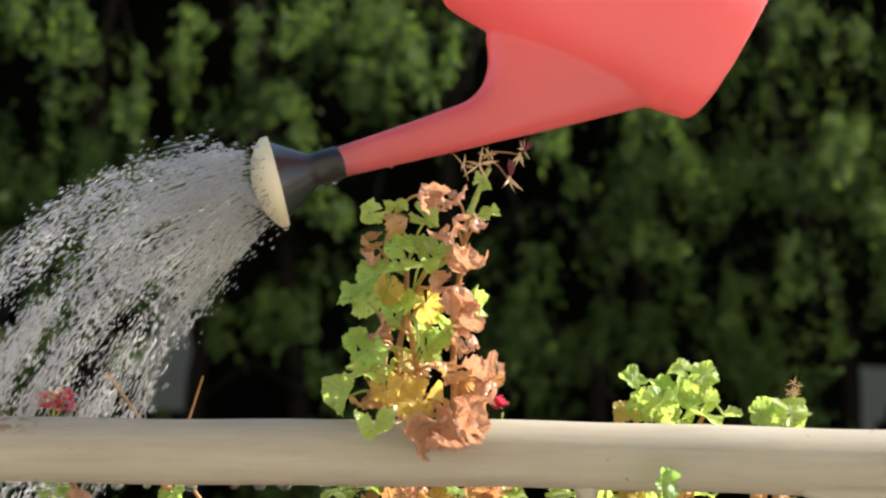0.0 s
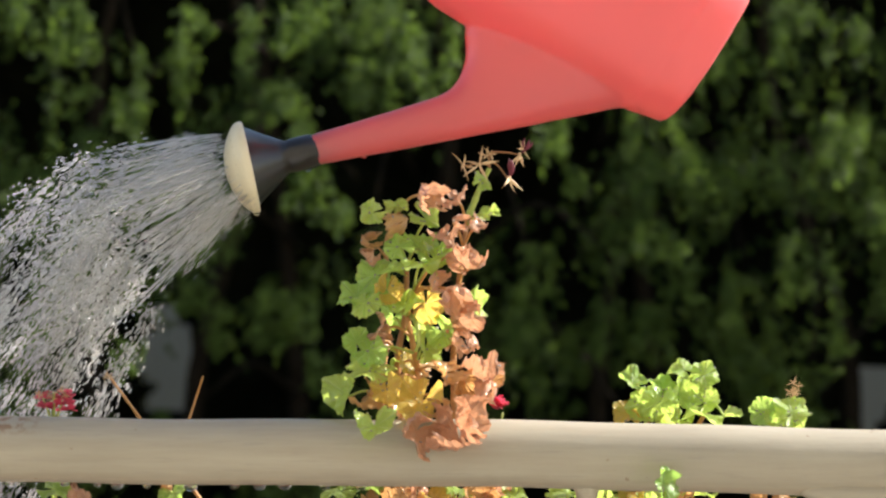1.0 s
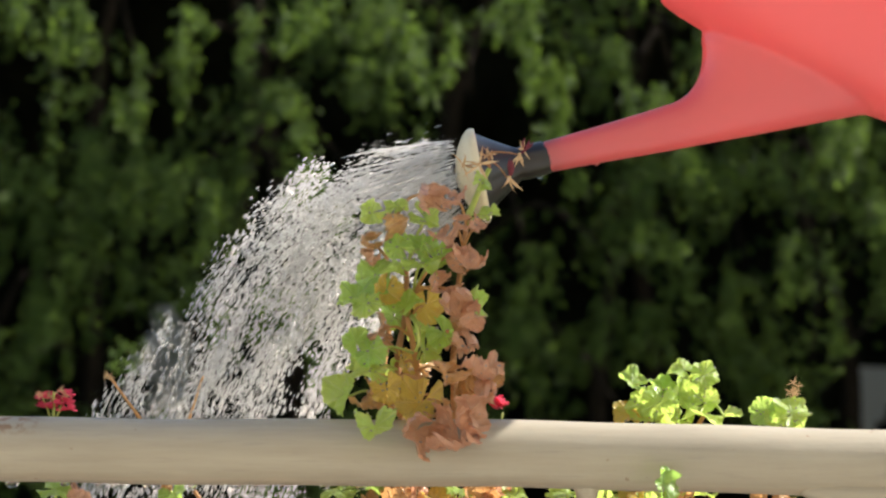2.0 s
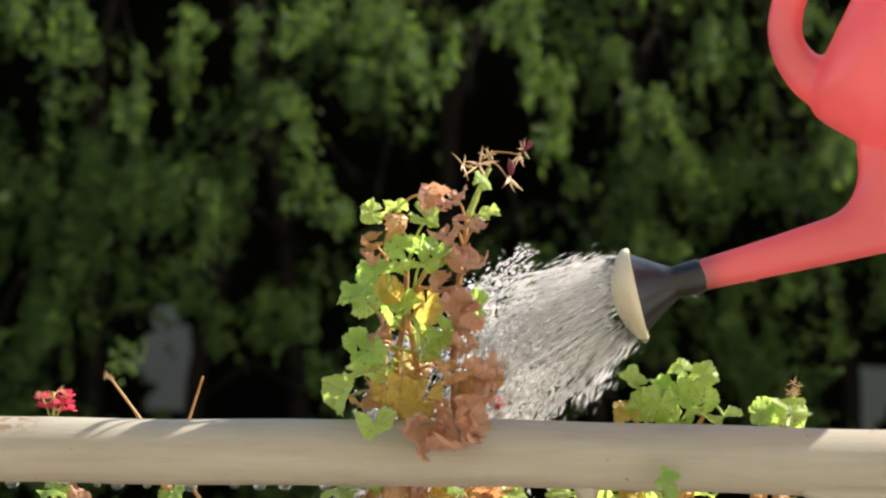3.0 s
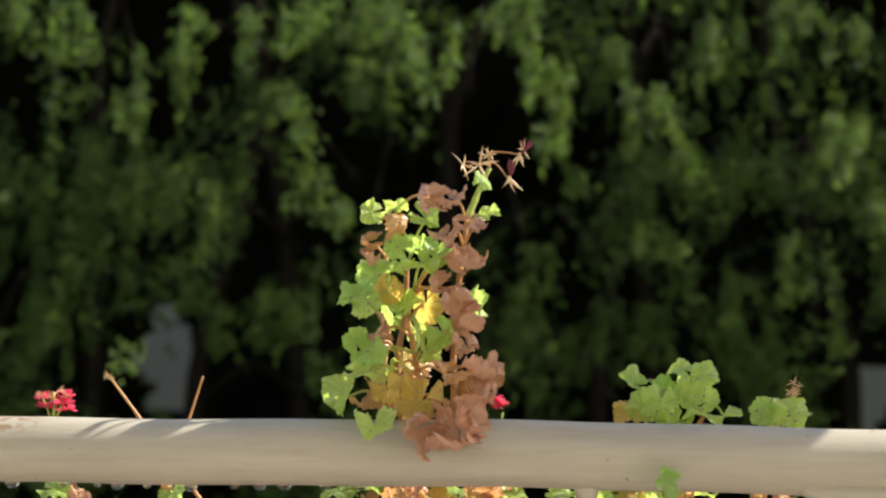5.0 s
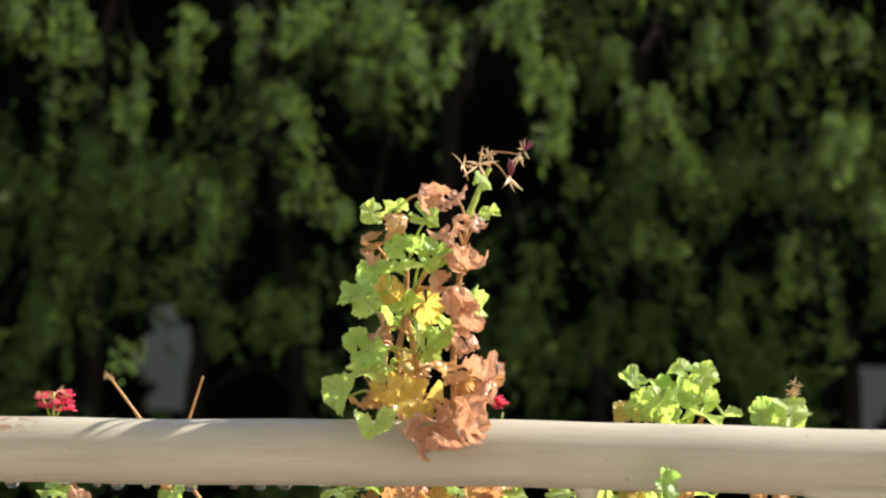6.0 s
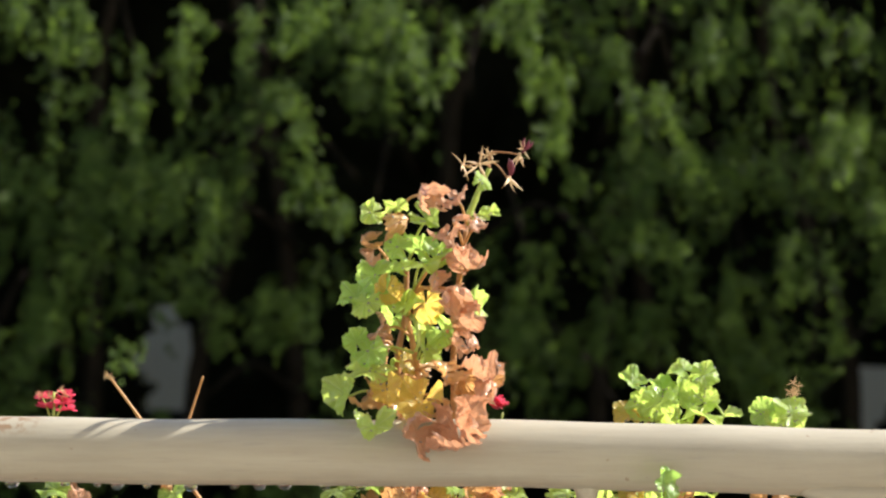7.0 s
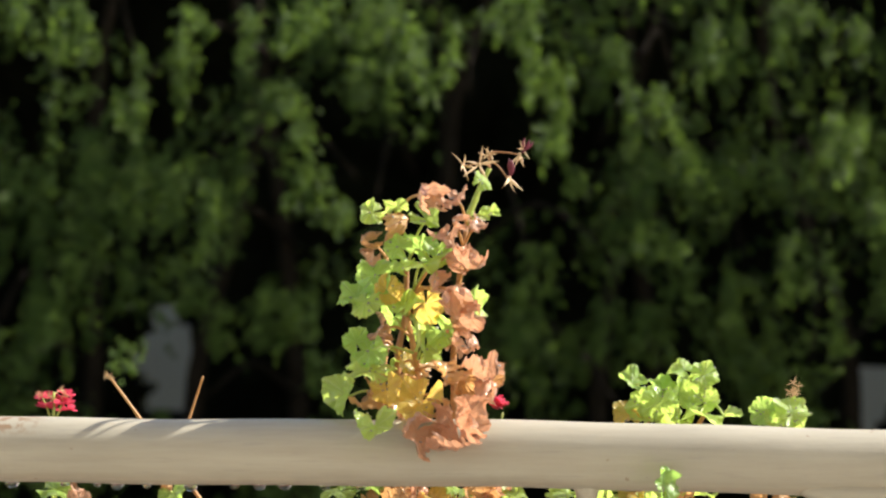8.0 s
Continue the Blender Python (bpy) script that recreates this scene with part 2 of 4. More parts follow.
def balustrade():
    rail = thing("balustrade", "cream painted metal pipe rail with worn spots and water drops", "railing", (0, 0, 1.0))
    bm = bmesh.new()
    steps = [(-1.6 + 3.2 * i / 160) for i in range(161)]
    line = []
    for x in steps:
        z = rail_height(x)
        r = 0.0302 + 0.0006 * math.sin(x * 5.0 + 0.4)
        line.append((x, 0.0, z, r))
    tube(bm, line, 48)
    part("handrail", bm, RAIL, rail)
    for x in (-1.30, -0.52, 0.131, 1.15):
        bm = bmesh.new()
        z = rail_height(x)
        tube(bm, [(x, 0, -0.32, 0.0085), (x, 0, -0.07, 0.0085), (x, 0, z - 0.040, 0.009), (x, 0, z - 0.033, 0.0105),
                  (x, 0, z - 0.028, 0.0130), (x, 0, z - 0.015, 0.0140)], 24)
        part("post", bm, RAIL, rail)
    # the broad end post, with hollowed shoulders under the rail
    bm = bmesh.new()
    rings = []
    for z, x0, x1, deep in ((-0.32, 0.352, 0.452, 0.024), (-0.06, 0.352, 0.452, 0.024), (-0.046, 0.350, 0.454, 0.0245), (-0.039, 0.344, 0.460, 0.025),
                            (-0.034, 0.334, 0.470, 0.0255), (-0.028, 0.322, 0.482, 0.026), (-0.015, 0.320, 0.484, 0.024)):
        ring = []
        for k in range(32):
            t = 2 * math.pi * k / 32
            c, s = math.cos(t), math.sin(t)
            ring.append(Vector(((x0 + x1) / 2 + (x1 - x0) / 2 * math.copysign(abs(c) ** 0.35, c), deep * math.copysign(abs(s) ** 0.35, s), z - 0.0100)))
        rings.append(ring)
    loft(bm, rings, True, True)
    part("post", bm, RAIL, rail)
    return rail


setting()
balustrade()


# ---- plants ----
def leaf_points(seed, dry):
    """The points of one geranium leaf about a unit wide, row by row from the stalk outwards: a round, lobed, scalloped blade that is cupped
    and ruffled; a dry one has rolled up and creased like paper."""
    rng = random.Random(seed)
    around, out = 84, 11
    cup, vee = rng.uniform(-0.45, 0.65), rng.uniform(0.0, 0.5)
    bend = rng.uniform(-0.10, 0.45)
    ruffle, waves, phase = rng.uniform(0.16, 0.32), rng.choice((2.5, 3.0, 3.5, 4.0)), rng.uniform(0, 6.28)
    lop = rng.uniform(0.82, 1.15)
    roll_y, roll_x = rng.uniform(0.9, 1.9), rng.uniform(0.8, 1.9) * rng.choice((1, -1))
    off = Vector((rng.uniform(0, 50), rng.uniform(0, 50), rng.uniform(0, 50)))
    rows = []
    for j in range(out + 1):
        q = j / out
        row = []
        for i in range(around + 1):
            u = radians(-168 + 336 * i / around)
            lobe = 0.94 + 0.036 * math.cos(7 * u) + 0.024 * math.cos(21 * u + 0.5) * q - 0.06 * (abs(u) / math.pi) ** 4
            r = q * (1.0 + (lobe - 1.0) * q)
            x, y = r * math.sin(u) * (lop if u > 0 else 1.0), r * math.cos(u)
            p = Vector((x, y, 0.0))
            z = cup * q * q * 0.6 + vee * abs(x) - bend * max(0.0, y) ** 2 + ruffle * q * q * math.sin(waves * u + phase)
            z += 0.05 * q * math.cos(7 * u) + 0.045 * q ** 3 * math.sin(13 * u + phase)
            if dry:
                z = 0.5 * z + 0.30 * q * (0.5 - abs(noise.noise(p * 1.9 + off))) * 2 + 0.20 * q * (0.5 - abs(noise.noise(p * 4.5 + off))) * 2
                z += 0.075 * (0.5 - abs(noise.noise(p * 10 + off)))
                x, y = (v * (1.0 + 0.22 * q * q * noise.noise(Vector((math.cos(u), math.sin(u), 0)) * 2.3 + off)) for v in (x, y))
                p = Vector((math.sin(x * roll_x) / roll_x, math.sin(y * roll_y) / roll_y,
                            z + (1 - math.cos(y * roll_y)) / roll_y + (1 - math.cos(x * roll_x)) / roll_x))
                p += q * (0.26 * noise.noise_vector(p * 1.3 + off) + 0.15 * noise.noise_vector(p * 3.4 + off) + 0.04 * noise.noise_vector(p * 9 + off))
            else:
                p.z = z
                p += q * (0.15 * noise.noise_vector(p * 1.6 + off) + 0.08 * noise.noise_vector(p * 5 + off))
            row.append(p)
        rows.append(row)
    return rows


def leaf_turn(points, seed, dry, wide, high, tip, away):
    """How the blade hangs: the turn, out of many, in which its outline is as wide and high as asked and its point leans to tip (degrees from upright)."""
    rng = random.Random(seed * 31 + 7)
    best = None
    for _ in range(90):
        up = Vector((rng.uniform(-0.9, 0.9), rng.uniform(-1.0, 0.1) * (-1 if away else 1), rng.uniform(-0.5 if dry else 0.05, 1.0))).normalized()
        lean = radians(tip + rng.gauss(0, 25))
        point = Vector((math.sin(lean), rng.uniform(-0.9, 0.5), math.cos(lean)))
        side = point.cross(up)
        if side.length < 0.2:
            continue
        side.normalize()
        point = up.cross(side)
        turn = np.array(Matrix((side, point, up)).transposed())
        seen_points = points @ turn.T
        size = seen_points.max(0) - seen_points.min(0)
        miss = abs(math.log(size[0] / size[2] * high / wide)) * 2.0
        flat = Vector((point.x, 0, point.z))
        miss += 0.5 * (1 - (math.sin(radians(tip)) * point.x + math.cos(radians(tip)) * point.z) / max(0.2, flat.length))
        miss += 0.0 if dry else 0.35 * (1 - abs(up.y))
        if best is None or miss < best[0]:
            best = (miss, turn, size, (seen_points.max(0) + seen_points.min(0)) / 2)
    return best[1:]


LEAF_SEED = [100]


def leaf(plant, tone, x, y, z, wide, high, tip=180, away=0):
    """A leaf of a plant, in millimetres from its foot: its middle, width and height as it hangs; tip: where its point leans, in degrees from
    upright; away: 1 where its upper side turns to the garden."""
    LEAF_SEED[0] += 1
    dry = tone in ("brown", "orange")
    rows = leaf_points(LEAF_SEED[0], dry)
    flat = np.array([p[:] for row in rows for p in row])
    turn, size, middle = leaf_turn(flat, LEAF_SEED[0], dry, wide, high, tip, away)
    scale = (1.06 if dry else 1.12) * math.sqrt(wide * high / (size[0] * size[2])) / 1000
    m = Matrix(turn.tolist()).to_4x4()
    m.translation = Vector((x, y, z)) / 1000 - Vector(middle * scale)
    bm = bmesh.new()
    centre = bm.verts.new((0, 0, 0))
    grid = [[bm.verts.new(p * scale) for p in row] for row in rows[1:]]
    for i in range(len(grid[0]) - 1):
        bm.faces.new((centre, grid[0][i + 1], grid[0][i]))
        for a, b in zip(grid, grid[1:]):
            bm.faces.new((a[i], a[i + 1], b[i + 1], b[i]))
    return part("leaf", bm, LEAF[tone], plant, m=m)


def stem(plant, name, material, points, radius, sides=9):
    """A stem through points in millimetres from the plant's foot, tapering a little, with knots."""
    rng = random.Random(len(points) * 7 + int(points[0][0] * 3))
    line = spline([(x / 1000, y / 1000, z / 1000) for x, y, z in points], 8)
    rows = []
    for i, p in enumerate(line):
        s = i / (len(line) - 1)
        knot = 1.0 + 0.22 * max(0.0, math.sin(s * len(points) * 5.2 + rng.random() * 0.3)) ** 6
        rows.append((*p, radius / 1000 * (0.95 - 0.38 * s) * knot))
    bm = bmesh.new()
    tube(bm, rows, sides)
    return part(name, bm, material, plant)


STEM_POINTS = []


def grown(plant, name, material, points, radius):
    """A stem whose points are kept, so that leaf stalks can find it."""
    line = spline(points, 6)
    STEM_POINTS.extend(line)
    return stem(plant, name, material, points, radius)


def stalks(plant):
    """A thin stalk from every leaf of the plant down to the nearest stem."""
    for ob in [o for o in plant.children if o.name.startswith("leaf")]:
        p = np.array(ob.matrix_basis.translation) * 1000
        best = min(STEM_POINTS, key=lambda q: np.linalg.norm(q - p + np.array((0, 0, 14))))
        if np.linalg.norm(best - p) < 4:
            continue
        mid = (p + best) / 2 + np.array((0, -3, 5 if p[2] > best[2] else 8))
        line = spline([p + np.array((0, 2, -1)), mid, best], 5)
        bm = bmesh.new()
        tube(bm, [(*(q / 1000), 0.0011 + 0.0003 * i / len(line)) for i, q in enumerate(line)], 6)
        tone = ob.data.materials[0].name
        part("leaf_stalk", bm, STALK_GREEN if "green" in tone or "lime" in tone else STALK_ORANGE, plant)
    STEM_POINTS.clear()


def wet(plant, count, seed):
    """Beads of water added to the upper sides of the plant's leaves as sun glints."""
    rng = random.Random(seed)
    blades = [o for o in plant.children if o.name.startswith("leaf") and not o.name.startswith("leaf_stalk") and o.matrix_basis.translation.z > 0.13]
    bm = bmesh.new()
    for _ in range(count):
        ob = rng.choice(blades)
        v = rng.choice(ob.data.vertices)
        up = ob.matrix_basis.to_3x3() @ v.normal
        if up.z < 0:
            up = -up
        size = rng.uniform(0.0005, 0.0013)
        place = ob.matrix_basis @ v.co + up * size * 0.4
        m = Matrix.Translation(place) @ up.to_track_quat("Z", "Y").to_matrix().to_4x4() @ Matrix.Diagonal((size * rng.uniform(1, 1.7), size, size * 0.7, 1))
        bmesh.ops.create_icosphere(bm, subdivisions=2, radius=1.0, matrix=m)
    tagged(part("dew", bm, WATER, plant, "clear water beads as sun glints on the leaves"), kind="stuff")


def sepal_star(plant, x, y, z, size, seed, nod=0.0):
    """A withered flower: five narrow pointed sepals round a small dry heart; nodding ones close downwards."""
    rng = random.Random(seed)
    bm = bmesh.new()
    for k in range(5):
        u = 2 * math.pi * k / 5 + rng.uniform(-0.35, 0.35)
        reach = size / 1000 * rng.uniform(0.7, 1.2)
        way = Vector((math.cos(u) * (1 - 0.6 * nod), rng.uniform(-0.6, 0.2), math.sin(u) * (1 - 0.6 * nod) - nod)).normalized()
        side = way.cross(Vector((rng.uniform(-0.3, 0.3), 1, 0))).normalized() * size / 1000 * rng.uniform(0.075, 0.125)
        lift = Vector((0, -size / 1000 * 0.09, 0))
        curl = Vector((rng.uniform(-0.3, 0.3), rng.uniform(-0.3, 0.1), rng.uniform(-0.3, 0.25))) * size / 1000
        base = bm.verts.new((0, 0, 0))
        rows = []
        for s, w in ((0.2, 0.75), (0.42, 1.0), (0.7, 0.55), (1.0, 0.05)):
            mid = way * reach * s + curl * s * s
            rows.append([bm.verts.new(mid - side * w), bm.verts.new(mid + lift * w), bm.verts.new(mid + side * w)])
        bm.faces.new((base, rows[0][0], rows[0][1]))
        bm.faces.new((base, rows[0][1], rows[0][2]))
        for a, b in zip(rows, rows[1:]):
            bm.faces.new((a[0], b[0], b[1], a[1]))
            bm.faces.new((a[1], b[1], b[2], a[2]))
    bmesh.ops.create_icosphere(bm, subdivisions=1, radius=size / 1000 * 0.15)
    return part("dry_flower", bm, STRAW, plant, m=pose(x / 1000, y / 1000, z / 1000, 0, 0, rng.uniform(-40, 40)))


def dark_petals(plant, x, y, z, size, seed, lean):
    """Three thin, rolled, pointed petals."""
    rng = random.Random(seed)
    bm = bmesh.new()
    for k in range(3):
        way = Vector((lean + rng.uniform(-0.4, 0.4), rng.uniform(-0.2, 0.2), 1.0)).normalized()
        rings = []
        for s, w in ((0, 0.04), (0.25, 0.10), (0.55, 0.13), (0.8, 0.07), (1.0, 0.01)):
            c = (way * s + Vector((0.12 * math.sin(s * 3 + k), 0, 0))) * size / 1000
            rings.append([c + Vector((math.cos(u) * w, math.sin(u) * w * 0.5, 0)) * size / 1000 for u in (0, 1.05, 2.1, 3.14, 4.19, 5.24)])
        loft(bm, rings, True, True)
    return part("wilted_petals", bm, MAROON, plant, "dark maroon wilted petals", m=pose(x / 1000, y / 1000, z / 1000))


def planter(x0, x1):
    box_thing = thing("planter_box", "long terracotta planter box on the parapet, full of soil", "planter", ((x0 + x1) / 2, 0.17, 0.682), "planters on the parapet")
    half = (x1 - x0) / 2
    bm = bmesh.new()
    box(bm, -half, -0.13, 0.0, half, -0.115, 0.21, 0.003)
    box(bm, -half, 0.115, 0.0, half, 0.13, 0.21, 0.003)
    box(bm, -half, -0.1148, 0.0, -half + 0.015, 0.1148, 0.208, 0.002)
    box(bm, half - 0.015, -0.1148, 0.0, half, 0.1148, 0.208, 0.002)
    box(bm, -half + 0.0152, -0.1148, 0.001, half - 0.0152, 0.1148, 0.016)
    part("box", bm, CLAY, box_thing, smooth=False)
    bm = bmesh.new()
    bmesh.ops.create_grid(bm, x_segments=60, y_segments=14, size=1.0, matrix=Matrix.Diagonal((half - 0.016, 0.1145, 1, 1)))
    for v in bm.verts:
        v.co.z = 0.190 + 0.008 * noise.noise(v.co * 18) + 0.004 * noise.noise(v.co * 60)
    low = bmesh.ops.extrude_face_region(bm, geom=bm.faces[:])
    for v in [g for g in low["geom"] if isinstance(g, bmesh.types.BMVert)]:
        v.co.z -= 0.17
    part("soil", bm, EARTH, box_thing, "dark wet potting soil")
    return box_thing


def wilting_geranium():
    plant = thing("geranium", "tall wilting geranium with green, yellow and dried brown leaves", "plant", (-0.025, 0.072, 0.870))
    grown(plant, "stem", STALK_BROWN, [(-10, 4, -10), (-12, 0, 67), (-14, -7, 153), (-18, -13, 208), (-11, -15, 250), (-9, -15, 299)], 4.4)
    grown(plant, "stem", STALK_ORANGE, [(8, 2, -10), (6, -3, 67), (4, -13, 154), (0, -25, 208), (-8, -29, 251), (-3, -31, 272)], 4.0)
    grown(plant, "stem", STALK_BROWN, [(30, 6, -10), (34, 0, 67), (36, -5, 153), (35, -15, 213), (40, -13, 282), (49, -7, 347)], 4.2)
    grown(plant, "stem", STALK_GREEN, [(49, -7, 345), (55, -7, 359), (61, -9, 374), (69, -13, 390)], 3.6)
    grown(plant, "stem", STALK_ORANGE, [(-22, 4, -10), (-26, 0, 67), (-33, -1, 174), (-26, -1, 250), (-29, -1, 315), (-20, -5, 344)], 3.6)
    stem(plant, "side_shoot", STALK_GREEN, [(-4, -35, 251), (1, -55, 244), (3, -63, 229), (0, -59, 220)], 2.6)
    leaf(plant, "lime", -39, -54, 349, 23, 22, 250)
    leaf(plant, "lime", -19, -32, 353, 22, 16, 20, 1)
    leaf(plant, "lime", 7, -49, 346, 26, 22, 110)
    leaf(plant, "orange", -23, -36, 335, 33, 20, 150)
    leaf(plant, "orange", -40, -39, 322, 25, 15, 260)
    leaf(plant, "brown", -43, -44, 306, 20, 17, 250)
    leaf(plant, "brown", 17, -68, 360, 30, 30, 200)
    leaf(plant, "brown", 35, -56, 362, 25, 22, 60)
    leaf(plant, "brown", 26, -63, 327, 30, 21, 250)
    leaf(plant, "brown", 57, -64, 339, 18, 20, 130)
    leaf(plant, "brown", 43, -70, 338, 23, 12, 270)
    leaf(plant, "lime", 68, -34, 349, 20, 15, 100)
    leaf(plant, "lime", 62, -24, 378, 17, 18, 10)
    leaf(plant, "brown", 50, -68, 309, 31, 26, 110)
    leaf(plant, "brown", 38, -53, 303, 21, 24, 200)
    leaf(plant, "brown", 36, -58, 311, 18, 18, 300)
    leaf(plant, "green", -16, -49, 316, 27, 23, 300)
    leaf(plant, "green", 3, -27, 319, 33, 19, 20, 1)
    leaf(plant, "green", 18, -47, 309, 29, 24, 100)
    leaf(plant, "lime", 3, -56, 301, 54, 14, 190)
    leaf(plant, "green", -36, -44, 288, 38, 30, 290)
    leaf(plant, "green", -55, -54, 270, 33, 26, 250)
    leaf(plant, "lime", -45, -66, 262, 26, 22, 200)
    leaf(plant, "yellow", -24, -59, 277, 25, 26, 180)
    leaf(plant, "green", -11, -59, 265, 34, 23, 20)
    leaf(plant, "lime", -24, -17, 297, 32, 17, 330, 1)
    leaf(plant, "yellow", 11, -39, 262, 27, 35, 190)
    leaf(plant, "green", 22, -52, 238, 24, 30, 140)
    leaf(plant, "lime", 13, -42, 223, 24, 29, 180)
    leaf(plant, "brown", 28, -70, 284, 37, 17, 250)
    leaf(plant, "brown", 40, -83, 266, 39, 25, 150)
    leaf(plant, "brown", 52, -73, 253, 23, 30, 150)
    leaf(plant, "green", 59, -17, 265, 16, 30, 90, 1)
    leaf(plant, "brown", -36, -44, 244, 24, 30, 200)
    leaf(plant, "brown", -29, -34, 224, 18, 23, 180)
    leaf(plant, "green", -55, -56, 228, 23, 27, 320)
    leaf(plant, "green", -41, -64, 220, 29, 27, 120)
    leaf(plant, "lime", -51, -40, 209, 27, 16, 230, 1)
    leaf(plant, "brown", 46, -63, 226, 24, 26, 140)
    leaf(plant, "brown", 31, -53, 231, 18, 21, 200)
    leaf(plant, "orange", 33, -93, 202, 39, 23, 250)
    leaf(plant, "brown", 61, -90, 209, 48, 20, 100)
    leaf(plant, "orange", 67, -80, 198, 27, 22, 120)
    leaf(plant, "orange", 50, -78, 188, 38, 20, 200)
    leaf(plant, "lime", -72, -64, 180, 30, 38, 215)
    leaf(plant, "lime", -43, -72, 202, 35, 18, 270)
    leaf(plant, "orange", -42, -69, 181, 36, 30, 220)
    leaf(plant, "yellow", -27, -76, 187, 28, 29, 170)
    leaf(plant, "orange", -22, -62, 169, 28, 23, 150)
    leaf(plant, "yellow", 4, -84, 179, 41, 38, 185)
    leaf(plant, "lime", -35, -118, 160, 35, 25, 200)
    leaf(plant, "brown", 9, -116, 148, 41, 42, 215)
    leaf(plant, "brown", 35, -122, 159, 53, 49, 170)
    leaf(plant, "brown", 52, -114, 163, 29, 46, 120)
    leaf(plant, "brown", 63, -88, 182, 20, 28, 80)
    leaf(plant, "orange", 20, -97, 171, 25, 20, 200)
    leaf(plant, "yellow", -9, -26, 209, 16, 24, 170)
    leaf(plant, "green", -20, -12, 250, 27, 24, 200, 1)
    leaf(plant, "lime", -1, -7, 240, 24, 25, 180, 1)
    leaf(plant, "lime", -25, -12, 200, 27, 21, 180, 1)
    leaf(plant, "orange", 4, -4, 196, 25, 24, 180, 1)
    leaf(plant, "green", -41, -7, 272, 27, 27, 270, 1)
    leaf(plant, "brown", 41, -43, 246, 24, 26, 180, 1)
    leaf(plant, "lime", -73, -22, 84, 33, 21, 280)
    leaf(plant, "green", -46, -17, 87, 28, 14, 90)
    leaf(plant, "orange", -20, -24, 85, 33, 18, 200)
    leaf(plant, "brown", 1, -27, 84, 26, 21, 170)
    leaf(plant, "yellow", 19, -20, 86, 27, 16, 150)
    leaf(plant, "green", 40, -14, 86, 23, 14, 20)
    leaf(plant, "orange", 61, -26, 85, 55, 21, 100)
    leaf(plant, "lime", 93, -17, 85, 23, 15, 90)
    leaf(plant, "brown", 76, -17, 80, 32, 21, 140)
    leaf(plant, "orange", -36, -14, 78, 32, 21, 230)
    stalks(plant)
    wet(plant, 260, 4)
    # withered umbel at the top
    stem(plant, "flower_stalk", STALK_BROWN, [(69, -13, 388), (70, -15, 404), (84, -18, 405), (95, -20, 403)], 1.0, 6)
    stem(plant, "flower_stalk", STALK_BROWN, [(70, -14, 397), (77, -20, 392), (85, -27, 381)], 0.9, 6)
    stem(plant, "flower_stalk", STALK_BROWN, [(69, -14, 392), (62, -22, 394), (45, -25, 392)], 0.9, 6)
    sepal_star(plant, 44, -25, 393, 15, 1)
    sepal_star(plant, 59, -30, 393, 15, 2)
    sepal_star(plant, 70, -15, 404, 8, 3)
    sepal_star(plant, 97, -20, 403, 13, 4, 0.8)
    sepal_star(plant, 100, -20, 408, 9, 14, -0.5)
    sepal_star(plant, 87, -27, 381, 15, 5, 0.7)
    sepal_star(plant, 66, -12, 402, 9, 15)
    dark_petals(plant, 98, -20, 404, 16, 6, 0.8)
    dark_petals(plant, 87, -27, 382, 17, 7, 0.1)
    return plant


def bushy_geranium():
    plant = thing("geranium", "low healthy geranium with glossy wet green leaves", "plant", (0.205, 0.085, 0.870))
    grown(plant, "stem", STALK_GREEN, [(8, 2, -10), (10, 0, 65), (8, -5, 120), (14, -9, 164), (28, -7, 185)], 3.4)
    grown(plant, "stem", STALK_GREEN, [(-3, 2, -10), (-1, 0, 65), (-7, -5, 125), (-16, -9, 174)], 3.2)
    grown(plant, "stem", STALK_ORANGE, [(18, 2, -10), (21, 0, 65), (34, -3, 131), (45, -15, 159)], 3.2)
    leaf(plant, "green", -24, -25, 193, 28, 21, 300)
    leaf(plant, "lime", 24, -10, 198, 29, 20, 330)
    leaf(plant, "lime", 43, -20, 195, 26, 24, 60)
    leaf(plant, "green", 7, -23, 183, 29, 22, 340)
    leaf(plant, "lime", 22, -35, 178, 24, 28, 10)
    leaf(plant, "lime", 40, -37, 173, 28, 24, 80)
    leaf(plant, "lime", -17, -40, 168, 33, 28, 250)
    leaf(plant, "yellow", -30, -27, 160, 27, 20, 270)
    leaf(plant, "lime", -3, -50, 169, 32, 34, 200)
    leaf(plant, "lime", 61, -35, 158, 29, 14, 100)
    leaf(plant, "lime", 35, -49, 158, 44, 16, 90)
    leaf(plant, "lime", 14, -43, 157, 34, 16, 180)
    leaf(plant, "yellow", -11, -35, 156, 32, 15, 260)
    leaf(plant, "green", 34, 0, 184, 27, 22, 0, 1)
    leaf(plant, "green", -1, 0, 179, 25, 22, 300, 1)
    leaf(plant, "deep", -6, -135, 106, 23, 28, 20)
    leaf(plant, "lime", -90, -25, 83, 33, 18, 280)
    leaf(plant, "lime", -47, -30, 84, 35, 19, 260)
    leaf(plant, "yellow", -27, -25, 83, 24, 16, 200)
    leaf(plant, "lime", -9, -23, 80, 24, 15, 100)
    leaf(plant, "orange", 25, -25, 83, 15, 16, 180)
    leaf(plant, "lime", 44, -23, 83, 24, 13, 90)
    leaf(plant, "orange", -19, -15, 77, 32, 16, 180)
    stalks(plant)
    wet(plant, 80, 5)
    return plant


